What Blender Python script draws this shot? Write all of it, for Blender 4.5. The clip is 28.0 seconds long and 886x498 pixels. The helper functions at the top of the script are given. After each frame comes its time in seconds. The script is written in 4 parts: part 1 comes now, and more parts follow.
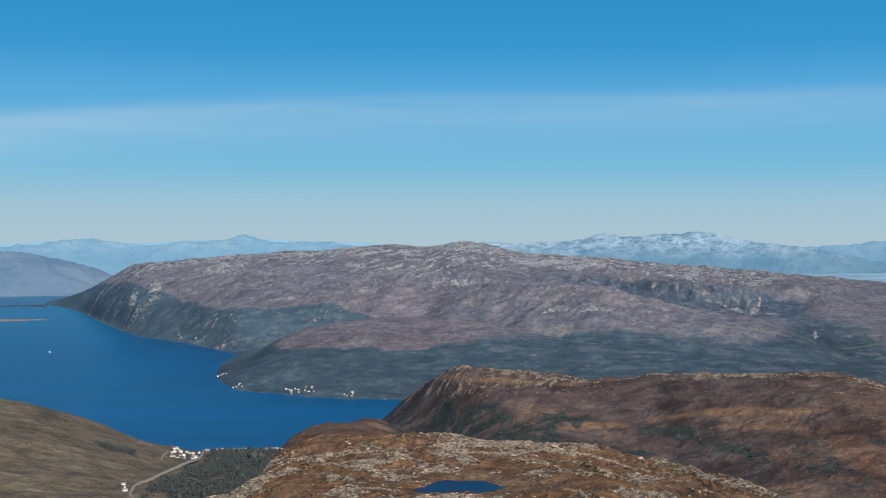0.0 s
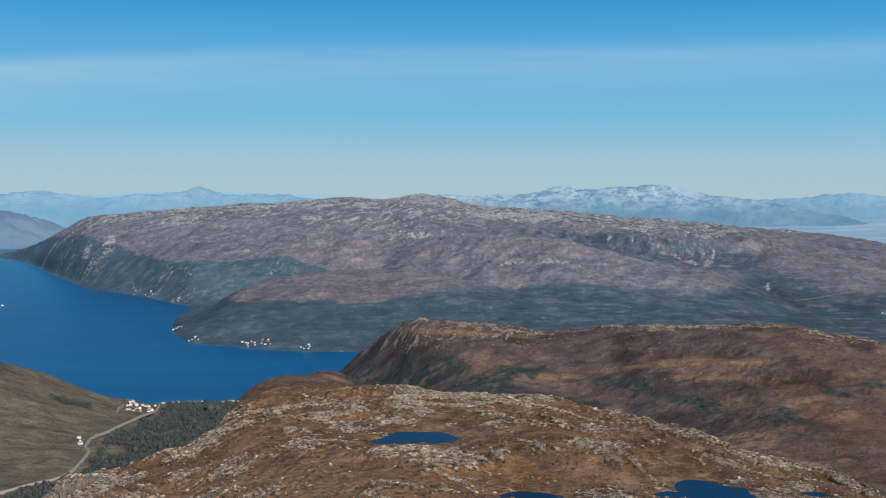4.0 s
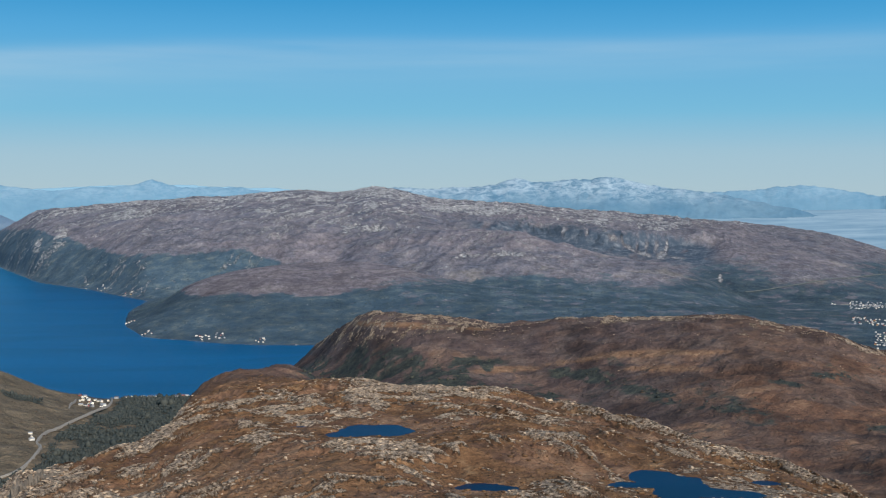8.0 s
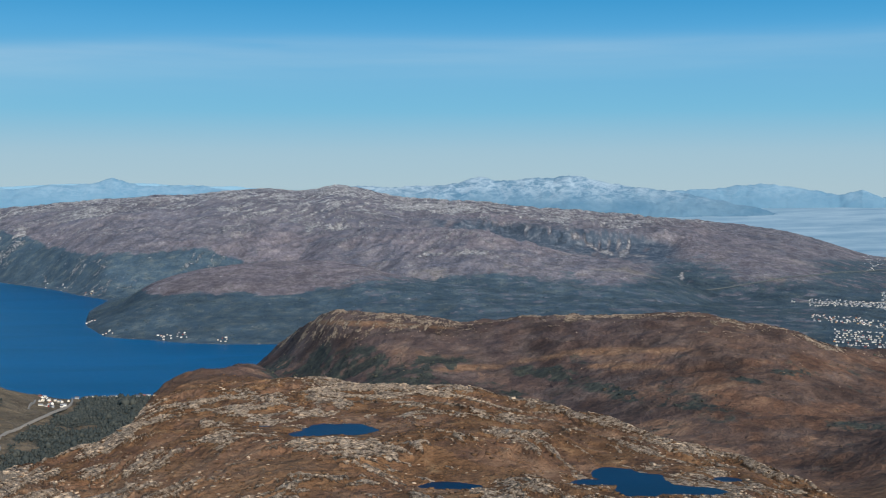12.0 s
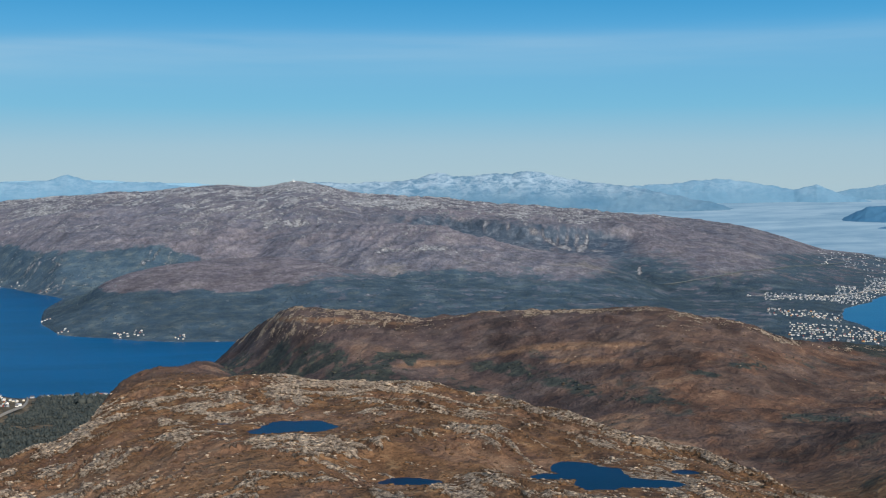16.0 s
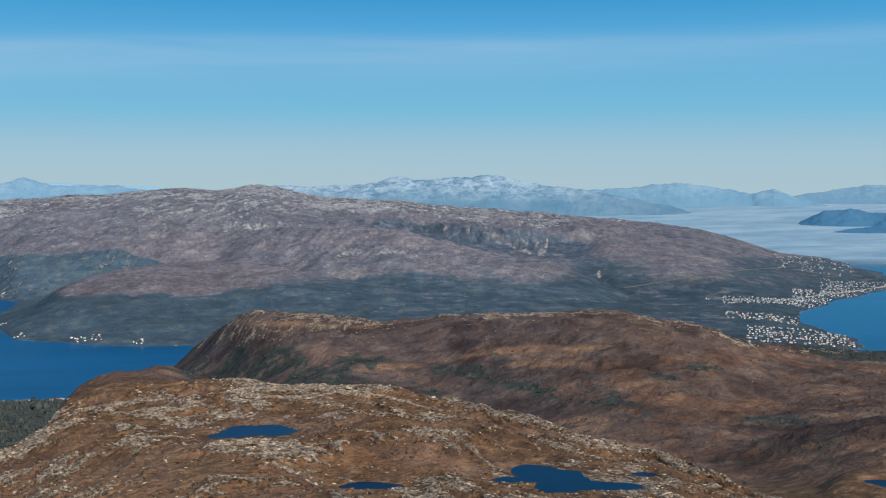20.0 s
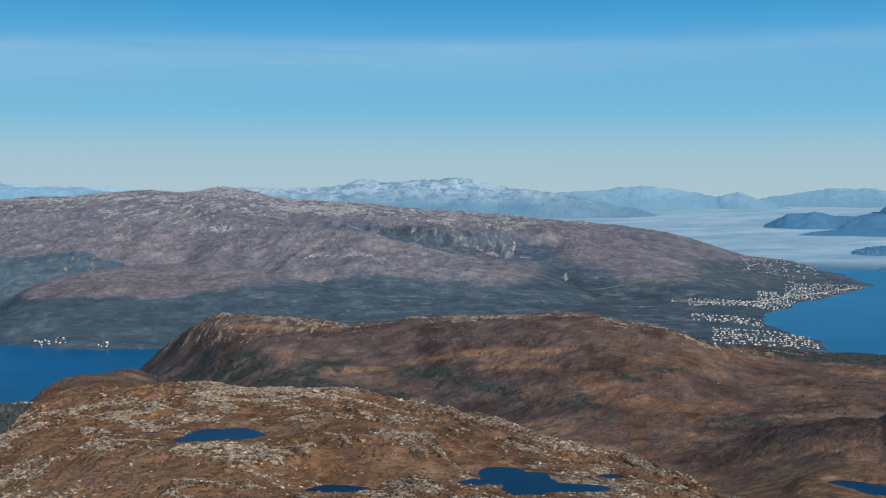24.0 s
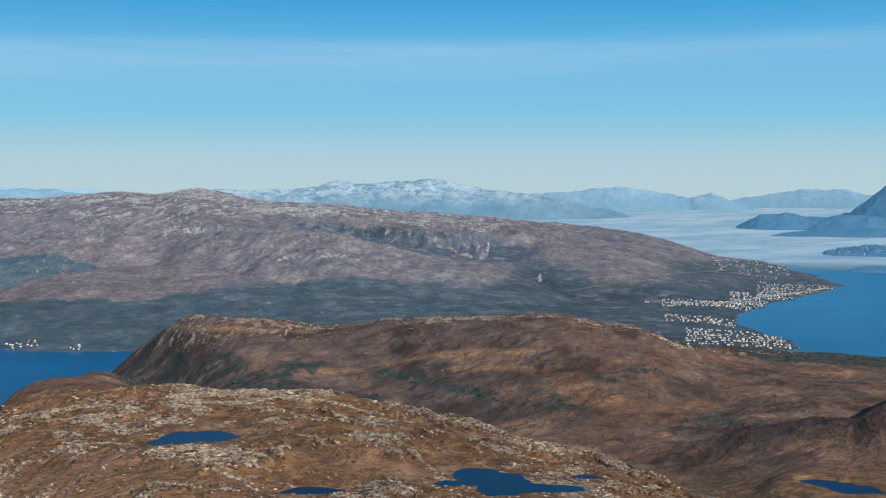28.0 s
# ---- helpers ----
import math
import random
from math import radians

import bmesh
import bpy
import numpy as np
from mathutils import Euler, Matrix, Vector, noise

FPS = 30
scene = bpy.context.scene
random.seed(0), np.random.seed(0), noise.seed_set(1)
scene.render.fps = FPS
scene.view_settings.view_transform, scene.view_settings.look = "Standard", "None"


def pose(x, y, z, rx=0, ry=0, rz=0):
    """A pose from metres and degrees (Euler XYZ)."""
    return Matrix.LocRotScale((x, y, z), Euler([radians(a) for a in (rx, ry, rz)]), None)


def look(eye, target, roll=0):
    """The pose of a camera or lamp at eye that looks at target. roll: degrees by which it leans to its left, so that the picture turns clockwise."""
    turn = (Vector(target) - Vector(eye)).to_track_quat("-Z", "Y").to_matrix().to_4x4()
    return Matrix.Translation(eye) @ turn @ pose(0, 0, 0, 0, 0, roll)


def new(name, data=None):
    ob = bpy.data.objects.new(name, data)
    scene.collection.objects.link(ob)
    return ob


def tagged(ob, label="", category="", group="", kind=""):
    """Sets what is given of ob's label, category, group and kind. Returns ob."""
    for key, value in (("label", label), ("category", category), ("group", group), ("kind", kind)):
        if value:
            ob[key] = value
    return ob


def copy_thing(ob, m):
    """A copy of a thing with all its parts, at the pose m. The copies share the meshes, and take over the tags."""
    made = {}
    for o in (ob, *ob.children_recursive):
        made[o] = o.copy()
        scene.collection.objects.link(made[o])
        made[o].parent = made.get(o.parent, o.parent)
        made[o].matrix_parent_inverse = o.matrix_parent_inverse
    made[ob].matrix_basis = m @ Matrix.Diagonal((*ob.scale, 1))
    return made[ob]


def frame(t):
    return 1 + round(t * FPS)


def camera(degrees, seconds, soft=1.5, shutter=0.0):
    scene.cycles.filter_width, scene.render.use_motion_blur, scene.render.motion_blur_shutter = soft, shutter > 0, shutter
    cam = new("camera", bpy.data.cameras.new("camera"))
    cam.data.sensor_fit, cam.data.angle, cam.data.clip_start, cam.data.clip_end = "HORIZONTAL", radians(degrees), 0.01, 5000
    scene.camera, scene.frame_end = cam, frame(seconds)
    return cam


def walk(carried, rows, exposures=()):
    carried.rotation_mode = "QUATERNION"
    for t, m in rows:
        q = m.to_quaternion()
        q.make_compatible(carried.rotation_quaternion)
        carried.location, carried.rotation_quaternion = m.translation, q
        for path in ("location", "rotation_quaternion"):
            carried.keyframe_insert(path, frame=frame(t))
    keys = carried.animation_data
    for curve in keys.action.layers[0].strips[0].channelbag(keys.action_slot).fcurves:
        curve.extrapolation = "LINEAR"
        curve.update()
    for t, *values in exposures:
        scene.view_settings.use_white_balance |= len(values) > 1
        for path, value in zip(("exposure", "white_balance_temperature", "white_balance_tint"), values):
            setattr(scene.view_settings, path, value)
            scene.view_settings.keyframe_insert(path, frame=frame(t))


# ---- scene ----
# The camera turns on the spot, hovering over a rocky plateau; landscape at about one third of natural size.
H = 180.0
cam = camera(40.33, 28.0, soft=1.12)
ROWS = [
    (0.0, 0.000, -0.296, -0.000),
    (0.5, -0.260, -0.726, 0.000),
    (1.0, -0.557, -1.138, -0.040),
    (1.5, -0.792, -1.360, -0.018),
    (2.0, -1.054, -1.644, -0.034),
    (2.5, -1.290, -1.858, -0.021),
    (3.0, -1.571, -2.103, -0.034),
    (3.5, -1.817, -2.325, -0.044),
    (5.5, -2.881, -2.940, -0.079),
    (6.0, -3.166, -2.932, -0.055),
    (6.5, -3.414, -2.904, -0.059),
    (7.0, -3.699, -2.897, -0.078),
    (7.5, -3.928, -2.888, -0.057),
    (8.0, -4.197, -2.888, 0.007),
    (8.5, -4.419, -2.890, -0.017),
    (9.0, -4.665, -2.901, -0.014),
    (9.5, -4.887, -2.909, -0.007),
    (10.0, -5.120, -2.939, -0.027),
    (10.5, -5.312, -2.937, -0.045),
    (11.0, -5.535, -2.960, -0.030),
    (11.5, -5.709, -2.994, -0.022),
    (12.0, -5.947, -2.958, -0.004),
    (12.5, -6.158, -2.954, 0.019),
    (14.5, -7.159, -3.034, 0.102),
    (15.0, -7.427, -3.063, 0.121),
    (15.5, -7.652, -3.118, 0.135),
    (16.0, -7.916, -3.156, 0.166),
    (16.5, -8.151, -3.172, 0.170),
    (17.0, -8.432, -3.182, 0.184),
    (17.5, -8.647, -3.195, 0.183),
    (18.0, -8.894, -3.208, 0.168),
    (18.5, -9.110, -3.179, 0.164),
    (19.0, -9.348, -3.113, 0.109),
    (19.5, -9.554, -3.053, 0.130),
    (20.0, -9.788, -2.989, 0.058),
    (20.5, -9.987, -2.949, 0.029),
    (21.0, -10.223, -2.935, 0.019),
    (21.5, -10.397, -2.913, -0.007),
    (23.5, -11.154, -2.877, -0.068),
    (24.0, -11.337, -2.870, -0.049),
    (24.5, -11.505, -2.861, -0.041),
    (25.0, -11.679, -2.882, -0.042),
    (25.5, -11.811, -2.893, -0.022),
    (26.0, -11.984, -2.901, -0.014),
    (26.5, -12.133, -2.903, -0.043),
    (27.0, -12.295, -2.904, -0.011),
    (27.5, -12.429, -2.896, -0.040),
    (28.0, -12.567, -2.805, 0.007),
]
walk(cam, [(t, pose(0, 0, H, 90 + pitch, roll, yaw)) for t, yaw, pitch, roll in ROWS],
     exposures=((0, 0.17, 6500, 10), (25.6, 0.16, 6500, 10), (25.9, 0.29, 6740, 10), (28, 0.34, 6740, 10)))

# ---- world, sun, exposure ----
SUN_AZ, SUN_EL, SKY_CLEAR = 158.0, 29.0, 0.97
world = bpy.data.worlds.new("world")
scene.world = world
world.use_nodes = True
wn, wl = world.node_tree.nodes, world.node_tree.links
sky = wn.new("ShaderNodeTexSky")
sky.sky_type = "NISHITA"
sky.sun_disc = False
sky.sun_elevation, sky.sun_rotation = radians(SUN_EL), radians(SUN_AZ)
sky.altitude, sky.air_density, sky.dust_density, sky.ozone_density = 300, 1.0, 0.3, 3.0
back = wn["Background"]
back.inputs["Strength"].default_value = 0.10


def sky_node(kind, *sources, **settings):
    """A node of the sky, its first inputs linked to or set from sources."""
    n = wn.new(kind)
    for key, value in settings.items():
        setattr(n, key, value)
    for k, v in enumerate(sources):
        if isinstance(v, (int, float, tuple)):
            n.inputs[k].default_value = v
        else:
            wl.new(v, n.inputs[k])
    return n.outputs[0]


def sky_math(op, a, b=0.0):
    return sky_node("ShaderNodeMath", a, b, operation=op)


way = wn.new("ShaderNodeTexCoord").outputs["Generated"]
split = wn.new("ShaderNodeSeparateXYZ")
wl.new(way, split.inputs[0])
elev = sky_math("DIVIDE", sky_math("ARCSINE", split.outputs[2]), math.pi / 2)
bearing = sky_math("ARCTAN2", split.outputs[0], split.outputs[1])
# clear autumn air: pale at the horizon, deep blue above
tone = wn.new("ShaderNodeValToRGB")
stops = ((0.0, (0.402, 0.556, 0.664)), (0.018, (0.352, 0.542, 0.690)), (0.04, (0.18, 0.49, 0.74)), (0.08, (0.085, 0.385, 0.73)), (0.10, (0.034, 0.305, 0.65)), (0.13, (0.02, 0.27, 0.59)), (0.5, (0.05, 0.22, 0.48)), (1.0, (0.035, 0.17, 0.42)))
while len(tone.color_ramp.elements) < len(stops):
    tone.color_ramp.elements.new(0.5)
for e, (at, c) in zip(tone.color_ramp.elements, stops):
    e.position, e.color = at, (*c, 1)
wl.new(elev, tone.inputs[0])
clear = wn.new("ShaderNodeMix")
clear.data_type, clear.blend_type = "RGBA", "MIX"
clear.inputs[0].default_value = SKY_CLEAR
wl.new(sky.outputs[0], clear.inputs[6])
lift = sky_node("ShaderNodeVectorMath", tone.outputs[0], (8.7, 8.75, 8.4), operation="MULTIPLY")
wl.new(lift, clear.inputs[7])
# a long thin veil of cirrus, slightly bowed
west = sky_math("MINIMUM", bearing, 0.0)
curve = sky_math("SUBTRACT", sky_math("ADD", 0.0725, sky_math("MULTIPLY", bearing, 0.004)), sky_math("MULTIPLY", sky_math("MULTIPLY", west, west), 0.100))
gap = sky_math("SUBTRACT", elev, curve)
off = sky_math("ADD", sky_math("DIVIDE", sky_math("MAXIMUM", gap, 0.0), 0.005), sky_math("DIVIDE", sky_math("MINIMUM", gap, 0.0), 0.016))
veil = sky_math("POWER", 2.718, sky_math("MULTIPLY", sky_math("MULTIPLY", off, off), -1.0))
stretched = wn.new("ShaderNodeMapping")
stretched.inputs["Scale"].default_value = (2.0, 2.0, 30.0)
wl.new(way, stretched.inputs["Vector"])
wisp = wn.new("ShaderNodeTexNoise")
wisp.inputs["Scale"].default_value, wisp.inputs["Detail"].default_value = 2.2, 6.0
wl.new(stretched.outputs[0], wisp.inputs["Vector"])
veil = sky_math("MULTIPLY", veil, sky_math("MULTIPLY", wisp.outputs["Fac"], sky_math("SUBTRACT", 0.52, sky_math("MULTIPLY", bearing, 0.45))))
cloudy = wn.new("ShaderNodeMix")
cloudy.data_type = "RGBA"
cloudy.inputs[7].default_value = (4.6, 5.9, 6.8, 1)
wl.new(veil, cloudy.inputs[0])
wl.new(clear.outputs[2], cloudy.inputs[6])
wl.new(cloudy.outputs[2], back.inputs["Color"])

sun = new("sun", bpy.data.lights.new("sun", "SUN"))
sun.data.energy, sun.data.angle, sun.data.color = 5.15, radians(0.5), (1.0, 0.94, 0.86)
sun.matrix_world = look((math.sin(radians(SUN_AZ)) * 900, math.cos(radians(SUN_AZ)) * 900, H + 900 * math.tan(radians(SUN_EL))), (0, 0, H))


# ---- material tools ----
class Nodes:
    """Short hand for a node material."""

    def __init__(self, name, rough=0.9, spec=0.2):
        self.mat = bpy.data.materials.new(name)
        self.mat.use_nodes = True
        self.t = self.mat.node_tree
        self.b = self.t.nodes["Principled BSDF"]
        self.b.inputs["Roughness"].default_value = rough
        self.b.inputs["Specular IOR Level"].default_value = spec
        self.geo = self.t.nodes.new("ShaderNodeNewGeometry")

    def node(self, kind, **values):
        n = self.t.nodes.new(kind)
        for k, v in values.items():
            n.inputs[k].default_value = v
        return n

    def link(self, a, b):
        self.t.links.new(a, b)

    def noise(self, scale, detail=4, rough=0.55, stretch=(1, 1, 1), dist=0.0):
        m = self.node("ShaderNodeMapping")
        m.inputs["Scale"].default_value = stretch
        self.link(self.geo.outputs["Position"], m.inputs["Vector"])
        n = self.node("ShaderNodeTexNoise", Scale=scale, Detail=detail, Roughness=rough, Distortion=dist)
        self.link(m.outputs[0], n.inputs["Vector"])
        return n.outputs["Fac"]

    def ramp(self, fac, *stops):
        r = self.node("ShaderNodeValToRGB")
        els = r.color_ramp.elements
        while len(els) < len(stops):
            els.new(0.5)
        for e, (at, c) in zip(els, stops):
            e.position, e.color = at, ((*c, 1) if isinstance(c, tuple) else (c, c, c, 1))
        self.link(fac, r.inputs[0])
        return r.outputs[0]

    def attr(self, name):
        a = self.node("ShaderNodeAttribute")
        a.attribute_name = name
        return a.outputs["Fac"]

    def mix(self, fac, a, b, mode="MIX"):
        m = self.node("ShaderNodeMix")
        m.data_type, m.blend_type = "RGBA", mode
        for v, i in ((fac, 0), (a, 6), (b, 7)):
            if isinstance(v, (int, float)):
                m.inputs[i].default_value = v if i == 0 else (v, v, v, 1)
            elif isinstance(v, tuple):
                m.inputs[i].default_value = (*v, 1)
            else:
                self.link(v, m.inputs[i])
        return m.outputs[2]

    def math(self, op, a, b=0.0, clamp=False):
        m = self.node("ShaderNodeMath")
        m.operation, m.use_clamp = op, clamp
        for v, i in ((a, 0), (b, 1)):
            if isinstance(v, (int, float)):
                m.inputs[i].default_value = v
            else:
                self.link(v, m.inputs[i])
        return m.outputs[0]

    def bump(self, height, strength, distance):
        b = self.node("ShaderNodeBump", Strength=strength, Distance=distance)
        self.link(height, b.inputs["Height"])
        self.link(b.outputs[0], self.b.inputs["Normal"])

    def done(self, colour=None, rough=None):
        if colour is not None:
            if isinstance(colour, tuple):
                self.b.inputs["Base Color"].default_value = (*colour, 1)
            else:
                self.link(colour, self.b.inputs["Base Color"])
        if rough is not None:
            self.link(rough, self.b.inputs["Roughness"])
        return self.mat


def ground_material():
    """Heath, grass, birch wood and bare rock, blended by what grows at each spot; island colours hold painted haze."""
    n = Nodes("moorland", 0.95, 0.1)
    rock, wood, isle, tone = n.attr("rock"), n.attr("wood"), n.attr("isle"), n.attr("tone")
    mid, fine, grain = n.noise(0.13, 6, 0.62), n.noise(0.5, 6, 0.66), n.noise(2.0, 4, 0.65)
    broad = n.noise(0.03, 8, 0.66)
    warm = n.ramp(mid, (0.30, (0.074, 0.040, 0.022)), (0.44, (0.128, 0.066, 0.034)), (0.56, (0.188, 0.100, 0.050)), (0.70, (0.275, 0.165, 0.088)))
    dusk = n.ramp(n.noise(0.05, 7, 0.62), (0.30, (0.052, 0.038, 0.038)), (0.46, (0.080, 0.056, 0.051)), (0.56, (0.100, 0.071, 0.062)), (0.70, (0.142, 0.104, 0.088)))
    # isle palette: blue-grey air haze put into heath, grass and stone
    hazed_heath = n.ramp(broad, (0.32, (0.084, 0.088, 0.110)), (0.46, (0.120, 0.114, 0.131)), (0.56, (0.148, 0.135, 0.147)), (0.70, (0.212, 0.192, 0.194)))
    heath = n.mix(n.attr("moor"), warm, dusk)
    heath = n.mix(isle, heath, hazed_heath)
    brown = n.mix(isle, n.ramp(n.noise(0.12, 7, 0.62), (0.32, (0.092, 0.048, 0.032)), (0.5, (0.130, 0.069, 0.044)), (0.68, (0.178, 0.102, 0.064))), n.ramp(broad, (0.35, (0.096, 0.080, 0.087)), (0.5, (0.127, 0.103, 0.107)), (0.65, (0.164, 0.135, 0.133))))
    heath = n.mix(n.attr("rust"), heath, brown)
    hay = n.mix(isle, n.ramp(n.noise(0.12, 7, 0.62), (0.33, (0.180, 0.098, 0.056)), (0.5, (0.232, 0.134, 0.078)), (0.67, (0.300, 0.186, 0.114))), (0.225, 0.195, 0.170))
    heath = n.mix(n.attr("straw"), heath, hay)
    heath = n.mix(n.attr("olive"), heath, n.ramp(n.noise(0.07, 7, 0.62), (0.32, (0.092, 0.076, 0.054)), (0.5, (0.135, 0.108, 0.073)), (0.68, (0.178, 0.138, 0.092))))
    heath = n.mix(n.attr("maroon"), heath, n.ramp(n.noise(0.15, 7, 0.65), (0.34, (0.026, 0.018, 0.017)), (0.5, (0.044, 0.029, 0.025)), (0.66, (0.072, 0.047, 0.038))))
    heath = n.mix(0.68, heath, n.ramp(fine, (0.32, 0.66), (0.5, 1.0), (0.68, 1.36)), "MULTIPLY")
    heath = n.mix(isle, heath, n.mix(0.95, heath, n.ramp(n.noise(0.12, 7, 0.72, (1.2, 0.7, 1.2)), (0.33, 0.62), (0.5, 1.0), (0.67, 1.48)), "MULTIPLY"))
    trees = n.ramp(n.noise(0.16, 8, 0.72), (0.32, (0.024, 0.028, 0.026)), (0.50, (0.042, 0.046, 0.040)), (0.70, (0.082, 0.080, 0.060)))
    # the same birch on the island, blue haze painted in
    hazed_trees = n.ramp(n.noise(0.05, 8, 0.68), (0.34, (0.030, 0.056, 0.080)), (0.48, (0.048, 0.075, 0.098)), (0.58, (0.070, 0.095, 0.108)), (0.70, (0.116, 0.128, 0.124)))
    trees = n.mix(isle, trees, hazed_trees)
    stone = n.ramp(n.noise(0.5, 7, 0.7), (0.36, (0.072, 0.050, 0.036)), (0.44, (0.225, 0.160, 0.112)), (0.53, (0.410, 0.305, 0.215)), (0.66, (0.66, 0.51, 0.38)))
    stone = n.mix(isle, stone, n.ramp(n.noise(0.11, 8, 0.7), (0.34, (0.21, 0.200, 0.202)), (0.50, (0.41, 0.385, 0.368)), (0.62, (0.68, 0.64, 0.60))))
    edge = n.mix(isle, n.noise(0.40, 8, 0.72, (1, 1.3, 1), 0.6), n.noise(0.12, 8, 0.72, (1.3, 0.6, 1.3), 0.5))
    ground = n.math("ADD", n.math("MULTIPLY", rock, 0.36), edge)
    bare = n.mix(isle, n.ramp(ground, (0.66, 0.0), (0.73, 1.0)), n.ramp(ground, (0.61, 0.0), (0.84, 1.0)))
    leafy = n.ramp(n.math("ADD", n.math("MULTIPLY", wood, 0.5), n.mix(isle, n.noise(0.09, 8, 0.72), n.noise(0.05, 8, 0.72))), (0.64, 0.0), (0.84, 1.0))
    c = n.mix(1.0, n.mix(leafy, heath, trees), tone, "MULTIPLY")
    c = n.mix(bare, c, stone)
    # blue-grey shade of the cliff face, painted over the ground
    c = n.mix(n.attr("scarp_shade"), c, n.ramp(n.noise(0.07, 8, 0.72, (1, 1, 0.35)), (0.36, (0.036, 0.054, 0.078)), (0.52, (0.068, 0.088, 0.114)), (0.68, (0.19, 0.20, 0.215))))
    c = n.mix(0.6, c, n.ramp(grain, (0.3, 0.74), (0.7, 1.26)), "MULTIPLY")
    rough_rock = n.math("MULTIPLY", bare, n.math("MULTIPLY", n.mix(isle, n.noise(0.7, 5, 0.62, (1, 0.8, 1), 0.4), n.noise(0.14, 5, 0.62)), 3.2))
    n.bump(n.math("ADD", n.math("MULTIPLY", n.mix(isle, mid, broad), 2.2), n.math("ADD", n.math("MULTIPLY", fine, 0.8), rough_rock)), 1.0, 1.5)
    return n.done(c)


def water_material(name, colour, ripple, haze_tint=None):
    """Rippled water, darker in lanes where the wind drops; painted haze pales it far out and in the sound."""
    n = Nodes(name, 0.28, 0.05)
    n.bump(n.noise(ripple, 4, 0.6, (1, 2.2, 1)), 0.35, 0.6 / ripple * 0.1)
    c = n.mix(n.ramp(n.noise(0.0035, 6, 0.65, (1, 3.0, 1), 0.6), (0.36, 0.0), (0.64, 1.0)), tuple(0.74 * v for v in colour), tuple(1.08 * v for v in colour))
    if haze_tint:
        p = n.node("ShaderNodeSeparateXYZ")
        n.link(n.geo.outputs["Position"], p.inputs[0])
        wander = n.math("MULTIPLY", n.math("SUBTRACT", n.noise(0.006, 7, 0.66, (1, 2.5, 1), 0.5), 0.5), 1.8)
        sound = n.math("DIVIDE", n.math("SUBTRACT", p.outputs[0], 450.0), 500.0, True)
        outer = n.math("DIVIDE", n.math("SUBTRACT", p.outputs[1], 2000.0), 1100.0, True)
        c = n.mix(n.math("ADD", n.math("MULTIPLY", n.math("MAXIMUM", sound, outer), 0.8), n.math("MULTIPLY", wander, n.math("MAXIMUM", sound, outer)), True), c, haze_tint)
    return n.done(c)


# far slopes: blue air haze painted into the colour, plus a faint glow
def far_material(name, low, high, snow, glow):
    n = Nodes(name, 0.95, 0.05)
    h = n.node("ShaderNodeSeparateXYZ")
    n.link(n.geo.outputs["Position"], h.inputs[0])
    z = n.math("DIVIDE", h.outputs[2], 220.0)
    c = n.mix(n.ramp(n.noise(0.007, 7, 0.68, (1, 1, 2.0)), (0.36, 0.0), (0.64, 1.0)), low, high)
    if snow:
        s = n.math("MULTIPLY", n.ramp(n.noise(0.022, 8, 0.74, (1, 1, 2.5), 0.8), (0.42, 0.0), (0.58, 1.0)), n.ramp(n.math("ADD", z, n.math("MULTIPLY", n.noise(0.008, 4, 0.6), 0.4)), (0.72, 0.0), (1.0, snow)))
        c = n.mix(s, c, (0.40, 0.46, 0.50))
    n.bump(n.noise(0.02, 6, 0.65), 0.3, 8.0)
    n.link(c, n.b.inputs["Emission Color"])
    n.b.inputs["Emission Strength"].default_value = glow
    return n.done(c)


# ---- noise and terrain ----
PERM = np.random.RandomState(7).permutation(4096)


def lattice(ix, iy, seed):
    h = PERM[(ix + PERM[(iy + PERM[seed & 4095]) & 4095]) & 4095]
    return h * (2 * math.pi / 4096)


def perlin(x, y, seed=0):
    x0, y0 = np.floor(x).astype(np.int64), np.floor(y).astype(np.int64)
    fx, fy = x - x0, y - y0
    u, v = fx * fx * fx * (fx * (fx * 6 - 15) + 10), fy * fy * fy * (fy * (fy * 6 - 15) + 10)
    out = 0
    for dx in (0, 1):
        for dy in (0, 1):
            a = lattice(x0 + dx, y0 + dy, seed)
            out = out + (u if dx else 1 - u) * (v if dy else 1 - v) * (np.cos(a) * (fx - dx) + np.sin(a) * (fy - dy))
    return out * 1.5


def fbm(x, y, size, octaves=4, seed=0, gain=0.5):
    out, amp, f = 0, 1.0, 1.0 / size
    for k in range(octaves):
        out = out + amp * perlin(x * f + 17.3 * k, y * f - 9.1 * k, seed + k)
        amp, f = amp * gain, f * 2.03
    return out


def ridged(x, y, size, octaves=4, seed=0, gain=0.5):
    out, amp, f = 0, 1.0, 1.0 / size
    for k in range(octaves):
        out = out + amp * (1 - 2 * np.abs(perlin(x * f + 5.7 * k, y * f + 3.3 * k, seed + k)))
        amp, f = amp * gain, f * 2.03
    return out


def step(a, b, x):
    t = np.clip((x - a) / (b - a), 0, 1)
    return t * t * (3 - 2 * t)


